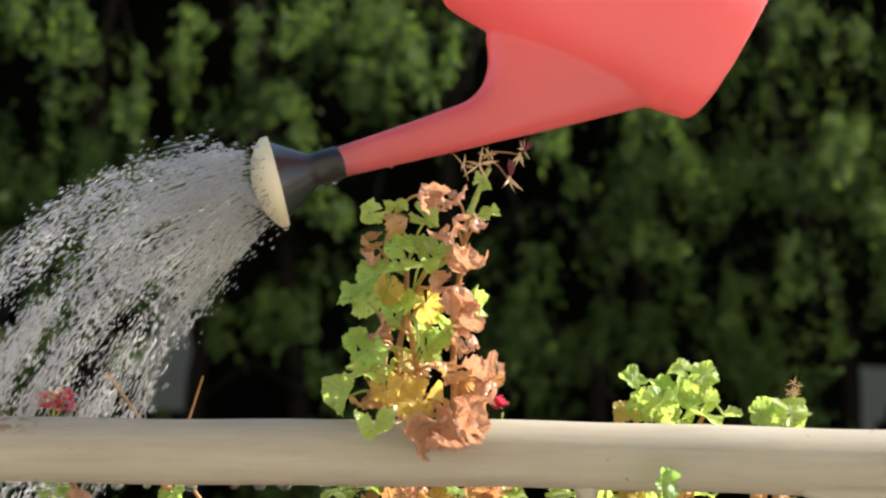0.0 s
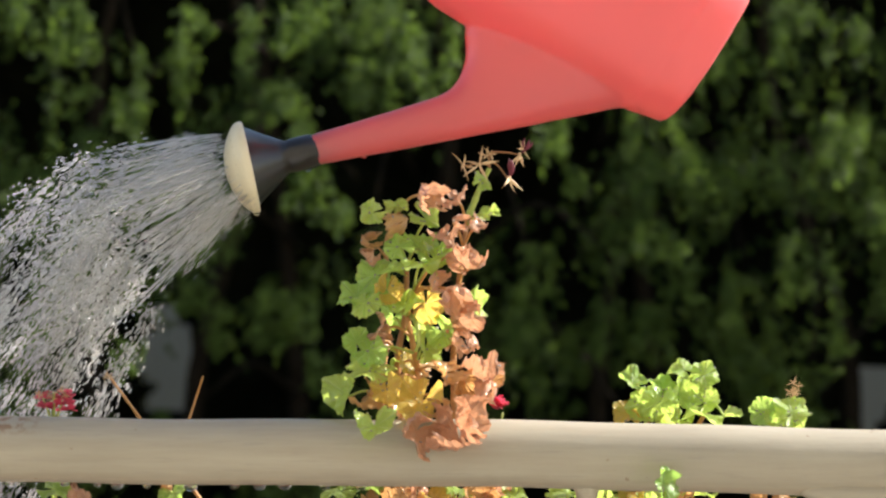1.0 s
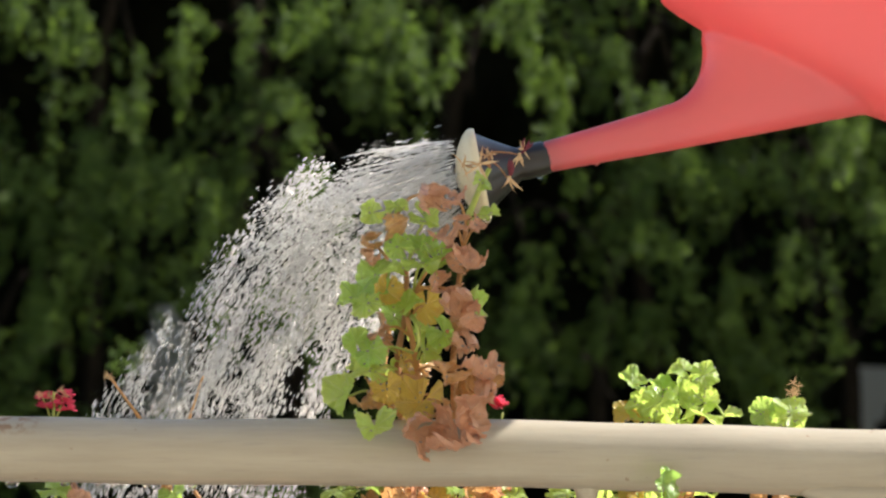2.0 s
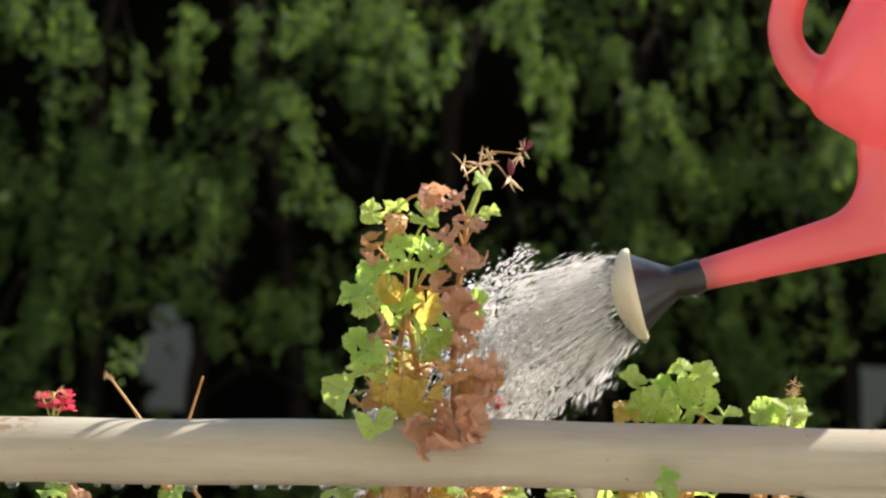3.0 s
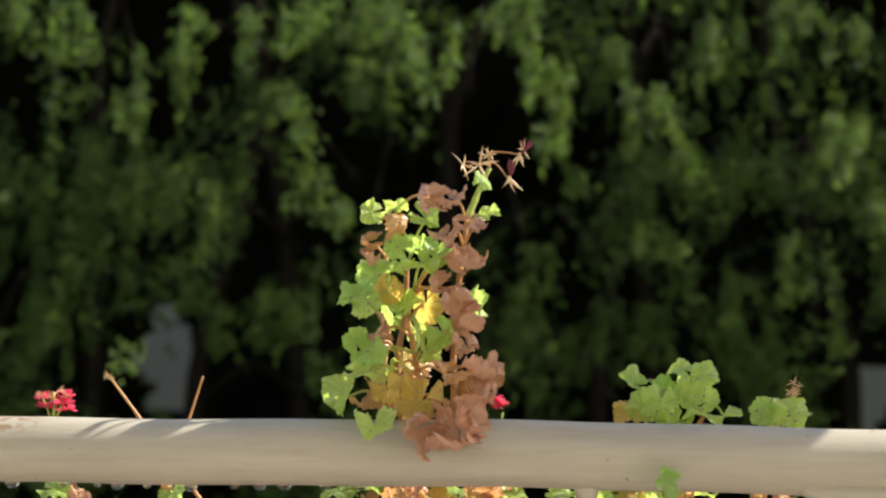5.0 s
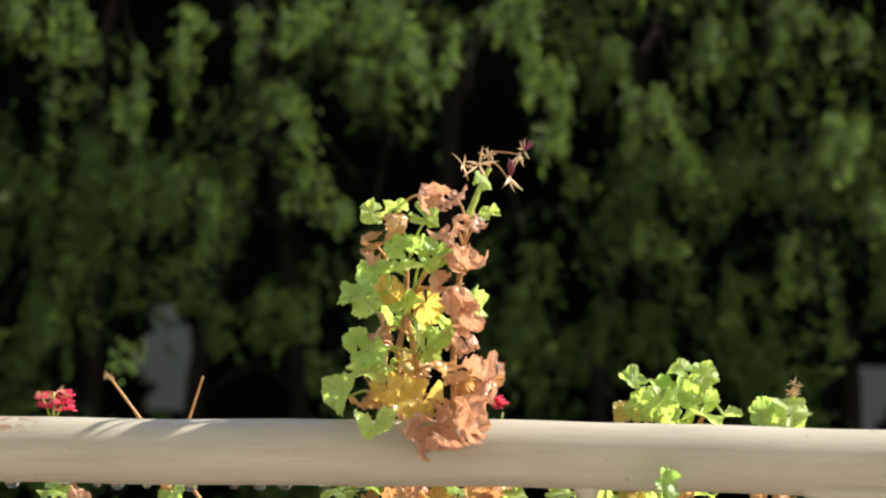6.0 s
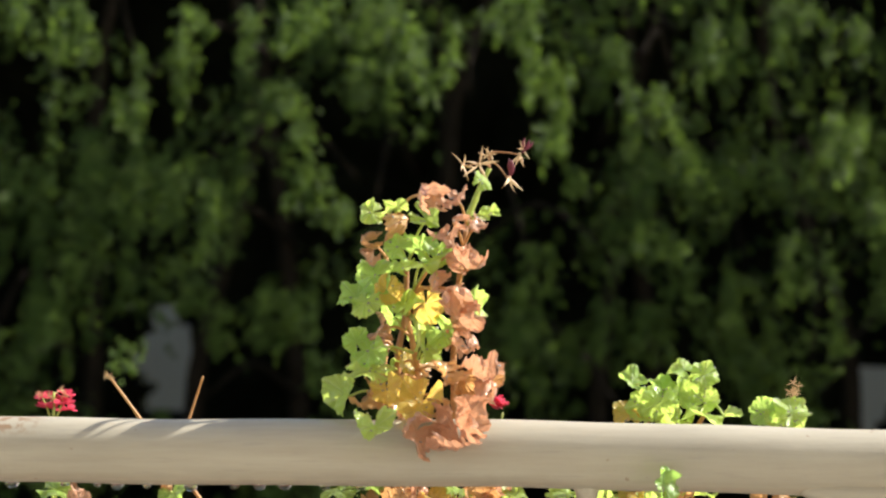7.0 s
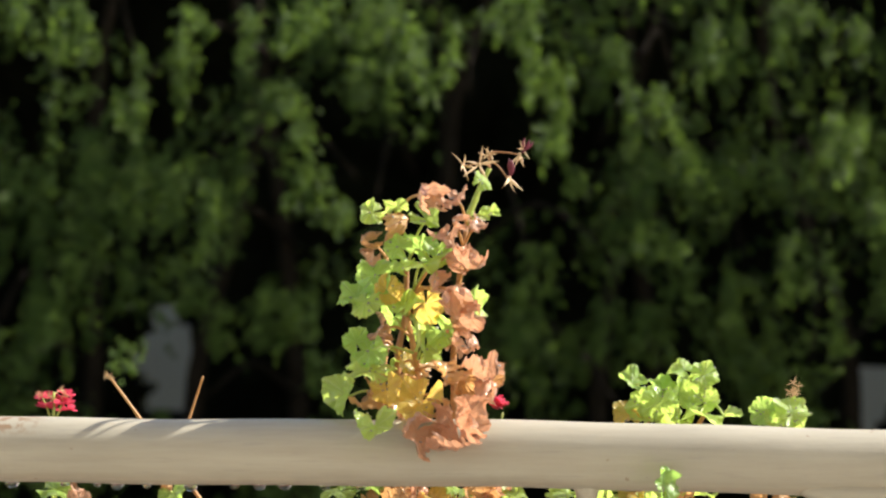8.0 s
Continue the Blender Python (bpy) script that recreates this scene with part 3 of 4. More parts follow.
def small_geranium():
    plant = thing("geranium", "small geranium with pale leaves and a dried flower head", "plant", (0.338, 0.085, 0.870))
    grown(plant, "stem", STALK_GREEN, [(-12, 2, -10), (-12, 0, 65), (-16, -5, 120), (-28, -11, 156)], 3.0)
    grown(plant, "stem", STALK_ORANGE, [(-8, 2, -10), (-9, 0, 65), (-6, -5, 131), (-4, -15, 178)], 2.4)
    leaf(plant, "green", -34, -25, 161, 26, 25, 320)
    leaf(plant, "lime", -9, -30, 160, 35, 27, 60)
    leaf(plant, "lime", -22, -23, 155, 24, 18, 200)
    leaf(plant, "orange", -39, -30, 84, 18, 16, 200)
    leaf(plant, "orange", -16, -30, 83, 23, 19, 150)
    stalks(plant)
    wet(plant, 25, 6)
    for k in range(7):
        rng = random.Random(k + 40)
        sepal_star(plant, -4 + rng.uniform(-5, 5), -15 + rng.uniform(-4, 4), 182 + rng.uniform(-6, 7), 6.5, 50 + k)
    return plant


def flower_head(plant, x, y, z, wide, high, count, seed):
    """An umbel of small red flowers seen from behind, each of rounded petals."""
    rng = random.Random(seed)
    for k in range(count):
        u, r = rng.uniform(0, 6.28), math.sqrt(rng.random())
        c = Vector((x + wide / 2 * r * math.cos(u), y + wide / 3 * r * math.sin(u), z + rng.uniform(-high / 2, high / 2))) / 1000
        bm = bmesh.new()
        for j in range(5):
            w = 2 * math.pi * j / 5 + rng.uniform(-0.3, 0.3)
            reach = rng.uniform(0.0055, 0.0075)
            way = Vector((math.cos(w), math.sin(w) * 0.6, rng.uniform(-0.5, 0.7)))
            side = way.cross(Vector((0.1, 0.3, 1))).normalized()
            base = bm.verts.new((0, 0, 0))
            rim = [bm.verts.new(way * reach * a + side * reach * b + Vector((0, 0, reach * e)))
                   for a, b, e in ((0.35, -0.42, 0.0), (0.8, -0.5, 0.12), (1.02, -0.2, 0.2), (1.02, 0.2, 0.2), (0.8, 0.5, 0.12), (0.35, 0.42, 0.0))]
            for a, b in zip(rim, rim[1:]):
                bm.faces.new((base, a, b))
        part("blossom", bm, PETAL, plant, m=Matrix.Translation(c))


def red_geranium():
    plant = thing("geranium", "geranium with a small red flower head and bare dry twigs", "plant", (-0.380, 0.090, 0.870))
    grown(plant, "stem", STALK_GREEN, [(4, 2, -10), (4, 0, 64), (5, -2, 119), (6, -6, 152), (8, -10, 176)], 1.6)
    stem(plant, "flower_stalk", STALK_GREEN, [(6, -6, 140), (2, -8, 158), (-3, -10, 172)], 1.2, 6)
    stem(plant, "flower_stalk", STALK_GREEN, [(6, -6, 142), (12, -8, 158), (17, -8, 174)], 1.2, 6)
    stem(plant, "flower_stalk", STALK_GREEN, [(6, -5, 142), (9, -14, 160), (9, -18, 178)], 1.4, 6)
    flower_head(plant, 7, -8, 168, 34, 17, 24, 5)
    for k in range(7):
        rng = random.Random(k + 90)
        sepal_star(plant, 7 + rng.uniform(-15, 15), -14 + rng.uniform(-4, 4), 172 + rng.uniform(-4, 8), 6, 95 + k)
    stem(plant, "twig", STALK_ORANGE, [(170, 4, -10), (151, 1, 64), (88, -4, 153), (61, -7, 191)], 1.9)
    stem(plant, "twig", STALK_ORANGE, [(84, 4, -10), (107, 1, 64), (137, -4, 153), (150, -6, 192)], 1.7)
    for k in range(4):
        rng = random.Random(k + 70)
        sepal_star(plant, 60 + rng.uniform(-3, 3), -8, 192 + rng.uniform(-3, 4), 5, 80 + k)
    grown(plant, "stem", STALK_GREEN, [(20, 2, -10), (18, -20, 40), (16, -40, 76)], 2.0)
    grown(plant, "stem", STALK_GREEN, [(120, 2, -10), (121, -18, 40), (122, -34, 76)], 2.0)
    leaf(plant, "brown", 33, -34, 83, 33, 18, 110)
    leaf(plant, "green", 14, -38, 88, 30, 18, 60)
    leaf(plant, "green", 126, -40, 86, 27, 20, 160)
    leaf(plant, "orange", 118, -30, 92, 12, 14, 180)
    stalks(plant)
    return plant


def far_red_flower():
    plant = thing("geranium", "single red geranium blossom on a thin green stalk", "plant", (0.060, 0.16, 0.870))
    stem(plant, "stem", STALK_GREEN, [(0, 0, -10), (1, 0, 70), (-2, 0, 130), (0, 0, 150)], 1.5)
    flower_head(plant, -2, 0, 160, 16, 14, 9, 9)
    flower_head(plant, -26, -10, 165, 6, 5, 2, 10)


planter(-0.75, 0.0)
planter(0.01, 0.76)
wilting_geranium()
bushy_geranium()
small_geranium()
red_geranium()
far_red_flower()


# ---- hedge behind ----
def leaf_cloud(name, clumps, parent, rng, leaf_long):
    """Drooping sprays of small pointed leaves. clumps: x, y, z, width, height, leaves."""
    verts, faces = [], []
    for x, y, z, wide, high, count in clumps:
        twigs = max(3, int(wide / 0.03))
        lines = [(rng.gauss(0, wide * 0.3), rng.gauss(0, 0.05), rng.uniform(-0.5, 0.5) * wide, rng.uniform(0.5, 1.0) * high) for _ in range(twigs)]
        for _ in range(count):
            dx, dy, slant, drop = rng.choice(lines)
            s = rng.random()
            p = Vector((x + dx + slant * s * 0.6 + rng.gauss(0, 0.010), y + dy - 0.05 * s + rng.gauss(0, 0.014), z + high / 2 - drop * s + rng.gauss(0, 0.010)))
            way = Vector((rng.gauss(0, 0.55) + slant, -0.5 + rng.gauss(0, 0.4), -0.75 + rng.gauss(0, 0.4))).normalized()
            normal = Vector((rng.gauss(0, 0.5), -0.55 + rng.gauss(0, 0.4), 0.75 + rng.gauss(0, 0.3)))
            side = way.cross(normal).normalized()
            normal = side.cross(way)
            size = leaf_long * rng.uniform(0.65, 1.25)
            k = len(verts)
            for a, b, c in ((0, 0, 0), (0.35, -0.24, 0.06), (0.72, -0.17, 0.05), (1.0, 0, -0.06), (0.72, 0.17, 0.05), (0.35, 0.24, 0.06), (0.5, 0, -0.02)):
                verts.append(p + way * a * size + side * b * size + normal * c * size)
            faces += [(k, k + 1, k + 6), (k + 1, k + 2, k + 6), (k + 2, k + 3, k + 6), (k + 3, k + 4, k + 6), (k + 4, k + 5, k + 6), (k + 5, k, k + 6)]
    mesh = bpy.data.meshes.new(name)
    mesh.from_pydata(verts, [], faces)
    mesh.materials.append(FOLIAGE)
    ob = new(name, mesh)
    ob.parent = parent
    return tagged(ob, kind="stuff")


def seen(u, v, y):
    """A place in the hedge from its bearing: u to the side and v up, per metre of distance from the terrace."""
    far = y + 1.62
    return u * far, y, 1.184 + v * far


def hedge():
    rng = random.Random(11)
    top = thing("hedge", "tall dense dark green hedge with drooping sprays of small leaves", "hedge", (0, 0, 0))
    def gap(x, y, z, grow=0.0):
        # openings low down, where the wall behind shows through
        u, v = x / (y + 1.62), (z - 1.184) / (y + 1.62)
        u += 0.010 * noise.noise(Vector((u * 60, v * 60, 2.0)))
        v += 0.014 * noise.noise(Vector((u * 60, v * 60, 7.0)))
        return any(((u - a) / (w + grow)) ** 2 + ((v - c) / (h + grow)) ** 2 < 1 for a, c, w, h in
                   ((-0.157, -0.060, 0.010, 0.026), (0.246, -0.088, 0.013, 0.014)))

    front = []

    def spray(u, v, wide, high, out):
        """A hanging spray on the face of the hedge: bearing, width and height in metres, how far it stands out."""
        x, y, z = seen(u, v, 2.66 - 0.16 * out + rng.uniform(-0.04, 0.04) if out < 3 else 2.66 - 0.2 * out)
        front.append((x, y, z, wide * 0.95, high, int(wide * high * 13500 * min(1.3, 0.55 + 0.25 * out))))

    spray(-0.2398, 0.1259, 0.09, 0.14, 1.6)
    spray(-0.2080, 0.1212, 0.14, 0.14, 2.0)
    spray(-0.2000, 0.1100, 0.08, 0.08, 2.0)
    spray(-0.1809, 0.0750, 0.10, 0.11, 2.2)
    spray(-0.2016, 0.0830, 0.08, 0.10, 1.0)
    spray(-0.1571, 0.0925, 0.11, 0.16, 1.5)
    spray(-0.1444, 0.1212, 0.11, 0.13, 1.5)
    spray(-0.0967, 0.1148, 0.14, 0.14, 2.6)
    spray(-0.0712, 0.1275, 0.13, 0.10, 1.6)
    spray(-0.0458, 0.1275, 0.10, 0.11, 2.0)
    spray(-0.0140, 0.1053, 0.12, 0.16, 3.0)
    spray(-0.0267, 0.1307, 0.11, 0.08, 2.0)
    spray(-0.0967, 0.0798, 0.15, 0.11, 2.0)
    spray(-0.0760, 0.0639, 0.08, 0.06, 2.2)
    spray(-0.0458, 0.0894, 0.10, 0.14, 1.3)
    spray(-0.1539, 0.0258, 0.14, 0.19, 2.0)
    spray(-0.1317, 0.0162, 0.11, 0.18, 2.0)
    spray(-0.1317, 0.0003, 0.08, 0.06, 2.5)
    spray(-0.1714, 0.0321, 0.08, 0.11, 1.5)
    spray(-0.0712, 0.0305, 0.11, 0.13, 2.0)
    spray(-0.0585, 0.0178, 0.07, 0.08, 2.2)
    spray(-0.0792, 0.0448, 0.09, 0.08, 1.4)
    spray(0.0242, 0.1243, 0.10, 0.10, 1.4)
    spray(0.0528, 0.1180, 0.11, 0.19, 2.6)
    spray(0.0560, 0.0830, 0.14, 0.18, 2.6)
    spray(0.0623, 0.0576, 0.09, 0.09, 2.0)
    spray(0.0766, 0.0337, 0.08, 0.08, 1.2)
    spray(0.0941, 0.1021, 0.10, 0.15, 1.1)
    spray(0.1164, 0.0703, 0.14, 0.16, 2.0)
    spray(0.1291, 0.0448, 0.14, 0.11, 1.5)
    spray(0.1482, 0.1116, 0.14, 0.15, 1.4)
    spray(0.1832, 0.1116, 0.13, 0.16, 1.0)
    spray(0.1927, 0.1275, 0.10, 0.10, 1.1)
    spray(0.2245, 0.1148, 0.10, 0.13, 1.0)
    spray(0.2277, 0.0560, 0.11, 0.14, 2.7)
    spray(0.2372, 0.0130, 0.10, 0.11, 1.5)
    spray(0.1164, 0.0035, 0.11, 0.09, 1.6)
    spray(0.1323, -0.0013, 0.09, 0.06, 1.6)
    spray(0.1895, 0.0353, 0.11, 0.14, 1.0)
    spray(0.2023, -0.0156, 0.14, 0.20, 1.3)
    spray(0.1768, -0.0378, 0.14, 0.19, 1.0)
    spray(0.1482, -0.0251, 0.13, 0.16, 1.0)
    spray(0.1005, -0.0506, 0.14, 0.18, 1.1)
    spray(0.0432, -0.0410, 0.09, 0.15, 1.1)
    spray(0.0560, -0.0156, 0.10, 0.15, 1.0)
    spray(-0.2016, -0.0315, 0.15, 0.20, 1.2)
    spray(-0.2239, -0.0506, 0.13, 0.21, 1.0)
    spray(-0.2398, -0.0124, 0.10, 0.20, 1.0)
    spray(-0.0999, -0.0410, 0.10, 0.16, 1.5)
    spray(-0.0808, -0.0474, 0.09, 0.19, 1.5)
    spray(-0.0681, -0.0760, 0.09, 0.14, 1.2)
    spray(-0.1269, -0.0506, 0.09, 0.16, 1.0)
    spray(-0.1380, -0.0283, 0.08, 0.10, 1.0)
    spray(-0.1921, 0.0035, 0.11, 0.19, 1.0)
    spray(-0.2366, 0.0226, 0.09, 0.19, 0.9)
    spray(-0.2175, 0.0480, 0.11, 0.18, 0.9)
    spray(-0.1746, -0.0611, 0.06, 0.04, 5.0)
    spray(0.0687, -0.0633, 0.13, 0.15, 1.0)
    spray(0.1259, -0.0506, 0.13, 0.15, 1.0)
    spray(0.2150, -0.0569, 0.10, 0.14, 1.0)
    spray(-0.0458, -0.0506, 0.10, 0.20, 1.0)
    spray(-0.0394, -0.0060, 0.09, 0.14, 0.9)
    leaf_cloud("foliage", front, top, rng, 0.020)

    def hollow(x, y, z):
        # deep shady hollows between the sprays
        u, v = x / (y + 1.62), (z - 1.184) / (y + 1.62)
        return any(((u - a) / w) ** 2 + ((v - c) / h) ** 2 < 1 for a, c, w, h in (
            (0.060, 0.020, 0.034, 0.034), (0.012, 0.072, 0.016, 0.026), (-0.030, 0.052, 0.020, 0.022), (0.122, 0.110, 0.016, 0.024),
            (-0.120, 0.108, 0.016, 0.022), (-0.172, 0.118, 0.012, 0.022), (-0.060, 0.004, 0.018, 0.020), (0.140, 0.050, 0.016, 0.014),
            (-0.225, 0.060, 0.020, 0.022), (-0.095, 0.052, 0.014, 0.020),
            (0.195, 0.008, 0.040, 0.020), (0.150, -0.020, 0.030, 0.016), (0.225, 0.090, 0.016, 0.020)))

    middle = []
    while len(middle) < 820:
        x, z = (rng.uniform(-1.5, 1.5), rng.uniform(0.35, 2.1)) if len(middle) < 330 else (rng.uniform(-4.2, 4.2), rng.uniform(0.05, 2.45))
        y = 2.66 + rng.uniform(0, 0.5)
        bare = noise.noise(Vector((x * 3.2, z * 2.6, 4.0))) + 0.5 * noise.noise(Vector((x * 8, z * 7, 9.0)))
        if bare > 0.02 - 0.4 * (y - 2.62) or hollow(x, y, z) or (gap(x, y, z, 0.007) and rng.random() < 0.75):
            continue
        middle.append((x, y, z, rng.uniform(0.08, 0.17), rng.uniform(0.12, 0.26), 52))
    leaf_cloud("foliage", middle, top, rng, 0.023)
    deep = []
    for _ in range(130):
        x, z = rng.uniform(-4.2, 4.2), rng.uniform(0.05, 2.5)
        y = 3.45 + rng.uniform(0, 0.4)
        if not gap(x, y, z, 0.010):
            deep.append((x, y, z, 0.24, 0.26, 30))
    # a thick roof of leaves, added out of view to keep the inside dark
    for _ in range(900):
        deep.append((rng.uniform(-4.2, 5.6), rng.uniform(2.95, 4.2), rng.uniform(2.3, 2.6), 0.3, 0.26, 40))
    leaf_cloud("foliage", deep, top, rng, 0.055)
    for k in range(26):
        x = -4.0 + k * 0.32 + rng.uniform(-0.1, 0.1)
        y = 3.65 + rng.uniform(-0.1, 0.2)
        pts = [(x, y, -0.05, 0.035), (x + rng.uniform(-0.1, 0.1), y, 0.8, 0.028), (x + rng.uniform(-0.2, 0.2), y - 0.05, 1.6, 0.02), (x + rng.uniform(-0.3, 0.3), y - 0.1, 2.4, 0.008)]
        bm = bmesh.new()
        tube(bm, spline(pts, 5), 7)
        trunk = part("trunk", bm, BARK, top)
        for _ in range(5):
            s = rng.uniform(0.4, 2.1)
            end = (x + rng.uniform(-0.5, 0.5), 3.15, s - rng.uniform(-0.1, 0.3), 0.003)
            bm = bmesh.new()
            tube(bm, spline([(x, y, s, 0.012), ((x + end[0]) / 2, 3.4, s + 0.12, 0.008), end], 4), 5)
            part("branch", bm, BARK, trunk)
    # near-black sheet standing for the shade inside the hedge, above the garden wall
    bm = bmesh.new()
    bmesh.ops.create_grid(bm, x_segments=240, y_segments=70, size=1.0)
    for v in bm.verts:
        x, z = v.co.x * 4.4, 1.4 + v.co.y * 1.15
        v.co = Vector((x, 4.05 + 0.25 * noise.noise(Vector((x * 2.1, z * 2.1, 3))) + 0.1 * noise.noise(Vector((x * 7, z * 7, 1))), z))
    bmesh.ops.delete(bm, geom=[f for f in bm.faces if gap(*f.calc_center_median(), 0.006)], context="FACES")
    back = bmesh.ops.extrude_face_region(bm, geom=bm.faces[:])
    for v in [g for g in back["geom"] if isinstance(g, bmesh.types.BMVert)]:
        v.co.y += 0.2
    tagged(part("inner_thicket", bm, HEDGE_SHADE, top), kind="stuff")
    return top


hedge()


# ---- watering can ----
UNIT = 0.000543


def canp(u, v, w=0.0):
    """A point of the can: u along the spout from its collar towards the body, v across it, w in depth; to the upright can's own space."""
    x, y = u - 655, v + 73
    return Vector(((x * 0.743 + y * 0.669 - 165) * UNIT, w * UNIT, (-x * 0.669 + y * 0.743) * UNIT))


def moulded_shell(can, bm):
    """Body, spout and handle are moulded in one: they are run together with soft hollows, then taken as parts."""
    bmesh.ops.recalc_face_normals(bm, faces=bm.faces[:])
    mesh = bpy.data.meshes.new("shell")
    bm.to_mesh(mesh)
    bm.free()
    blank = new("shell", mesh)
    fuse = blank.modifiers.new("fuse", "REMESH")
    fuse.mode = "VOXEL"
    fuse.voxel_size = 0.0030
    soften = blank.modifiers.new("soften", "SMOOTH")
    soften.factor = 0.5
    soften.iterations = 7
    graph = bpy.context.evaluated_depsgraph_get()
    solid = bpy.data.meshes.new_from_object(blank.evaluated_get(graph))
    bpy.data.objects.remove(blank)
    count = len(solid.vertices)
    verts = np.empty(count * 3)
    solid.vertices.foreach_get("co", verts)
    verts = verts.reshape(count, 3)
    normals = np.array([v.normal[:] for v in solid.vertices])
    groups = {"body": [], "spout": [], "handle": []}
    for poly in solid.polygons:
        c = poly.center / UNIT
        x, z = c.x, c.z
        high = z - 0.07 * max(0.0, z - 480) / 60 * (x + 165)
        along_spout, across = 0.743 * (x + 165) - 0.669 * z + 655, 0.669 * (x + 165) + 0.743 * z - 73
        if x < -200 and along_spout < 330:
            name = "spout"
        elif (x > 168 and high > 500) or high > 592 or (x < -150 and high > 500):
            name = "handle"
        elif x < -175 - 0.20 * z and along_spout < 640 and across < 215 and high < 470:
            name = "spout"
        else:
            name = "body"
        groups[name].append(list(poly.vertices))
    for name, faces in groups.items():
        used = sorted({i for f in faces for i in f})
        index = {v: k for k, v in enumerate(used)}
        piece = bpy.data.meshes.new(name)
        piece.from_pydata(verts[used].tolist(), [], [[index[i] for i in f] for f in faces])
        piece.polygons.foreach_set("use_smooth", [True] * len(faces))
        piece.normals_split_custom_set_from_vertices(normals[used].tolist())
        piece.materials.append(CAN_RED)
        ob = new(name, piece)
        ob.parent = can
    bpy.data.meshes.remove(solid)
    bpy.data.meshes.remove(mesh)


def watering_can():
    can = thing("watering_can", "translucent red plastic watering can with a black and cream rose", "watering can")
    bm = bmesh.new()
    rings = []
    for b, a0, a1, deep in ((0, 4, 326, 0.95), (2, 0, 330, 0.96), (8, -2, 331, 0.96), (30, -8, 334, 0.96), (72, -22, 342, 0.96), (78, -25, 345, 0.965), (83, -22, 342, 0.96),
                            (160, -40, 356, 0.96), (250, -58, 372, 0.95), (340, -72, 386, 0.94), (410, -81, 396, 0.92), (460, -86, 402, 0.88),
                            (490, -86, 400, 0.83), (512, -77, 392, 0.77), (528, -56, 378, 0.70), (536, -20, 366, 0.66), (543, 30, 352, 0.62), (548, 85, 343, 0.60),
                            (551, 126, 337, 0.58), (560, 140, 331, 0.57), (564, 144, 328, 0.565), (562, 149, 324, 0.56), (540, 151, 322, 0.55), (470, 160, 314, 0.54), (400, 172, 302, 0.52)):
        mid, half = (a0 + a1) / 2 - 165, (a1 - a0) / 2
        ring = []
        for k in range(64):
            t = 2 * math.pi * k / 64
            c, s = math.cos(t), math.sin(t)
            e = 0.86
            a = mid + half * math.copysign(abs(c) ** e, c)
            rise = 0.07 * max(0.0, b - 480) / 60 * (a + 165) + 0.09 * max(0.0, 1 - b / 200) * (a + 165)
            ring.append(Vector((a * UNIT, half * 0.82 * deep * math.copysign(abs(s) ** e, s) * UNIT, (b + rise) * UNIT)))
        rings.append(ring)
    loft(bm, rings, close_start=True, close_end=True)
    rings = []
    upper = [(0, 29), (70, 35), (140, 42), (211, 50), (258, 57), (289, 76), (309, 108), (317, 138), (322, 166), (360, 196)]
    lower = [(0, -28), (75, -28), (150, -29), (240, -30), (310, -30), (380, -31), (450, -31), (520, -31), (584, -31), (640, -36)]
    deep = [28, 31, 34, 38, 43, 50, 58, 66, 72, 74]
    for (u1, v1, u0, v0, d) in spline([(*a, *b, c) for a, b, c in zip(upper, lower, deep)], 4):
        ring = []
        for k in range(40):
            t = 2 * math.pi * k / 40
            c, s = math.cos(t), math.sin(t)
            ring.append(canp((u0 + u1) / 2 + (u1 - u0) / 2 * c, (v0 + v1) / 2 + (v1 - v0) / 2 * c, d * math.copysign(abs(s) ** 0.8, s)))
        rings.append(ring)
    loft(bm, rings, True, True)
    path = [(-8, 470, 60), (-31, 520, 47), (-30, 565, 37), (-10, 607, 32), (26, 636, 31), (80, 655, 30), (160, 668, 30), (250, 664, 30), (320, 636, 31), (362, 585, 34), (372, 525, 42), (352, 470, 55)]
    tube(bm, [((a - 165) * UNIT, 0.0, b * UNIT, r * UNIT) for a, b, r in spline(path, 5)], 22, 0.95)
    moulded_shell(can, bm)
    # rose: black cone, cream perforated face
    rose_bm = bmesh.new()
    rings = []
    for u, r, lean in ((30, 24, 0), (4, 29, 0), (0, 31, 0), (-34, 31, 0), (-40, 30, 0), (-45, 29, 0), (-60, 38, 0.01), (-88, 56, 0.01), (-112, 72, 0.01), (-116, 76, 0.0)):
        rings.append([canp(u - lean * r * math.cos(t), r * math.cos(t) - 0.05 * max(0, -u), r * math.sin(t)) for t in (2 * math.pi * k / 48 for k in range(48))])
    loft(rose_bm, rings, close_start=True)
    rose = part("rose", rose_bm, BLACK, can, "black plastic rose cone")
    face_bm = bmesh.new()
    rings = []
    for u, r in ((-113, 74), (-113, 82), (-115, 84), (-124, 84), (-129, 81), (-138, 71), (-149, 53), (-157, 30), (-160, 8)):
        rings.append([canp(u - 0.01 * r * math.cos(t), r * math.cos(t) - 7, r * math.sin(t)) for t in (2 * math.pi * k / 48 for k in range(48))])
    loft(face_bm, rings, close_end=True)
    part("rose_face", face_bm, CREAM, rose, "cream perforated rose face")
    hole_bm = bmesh.new()
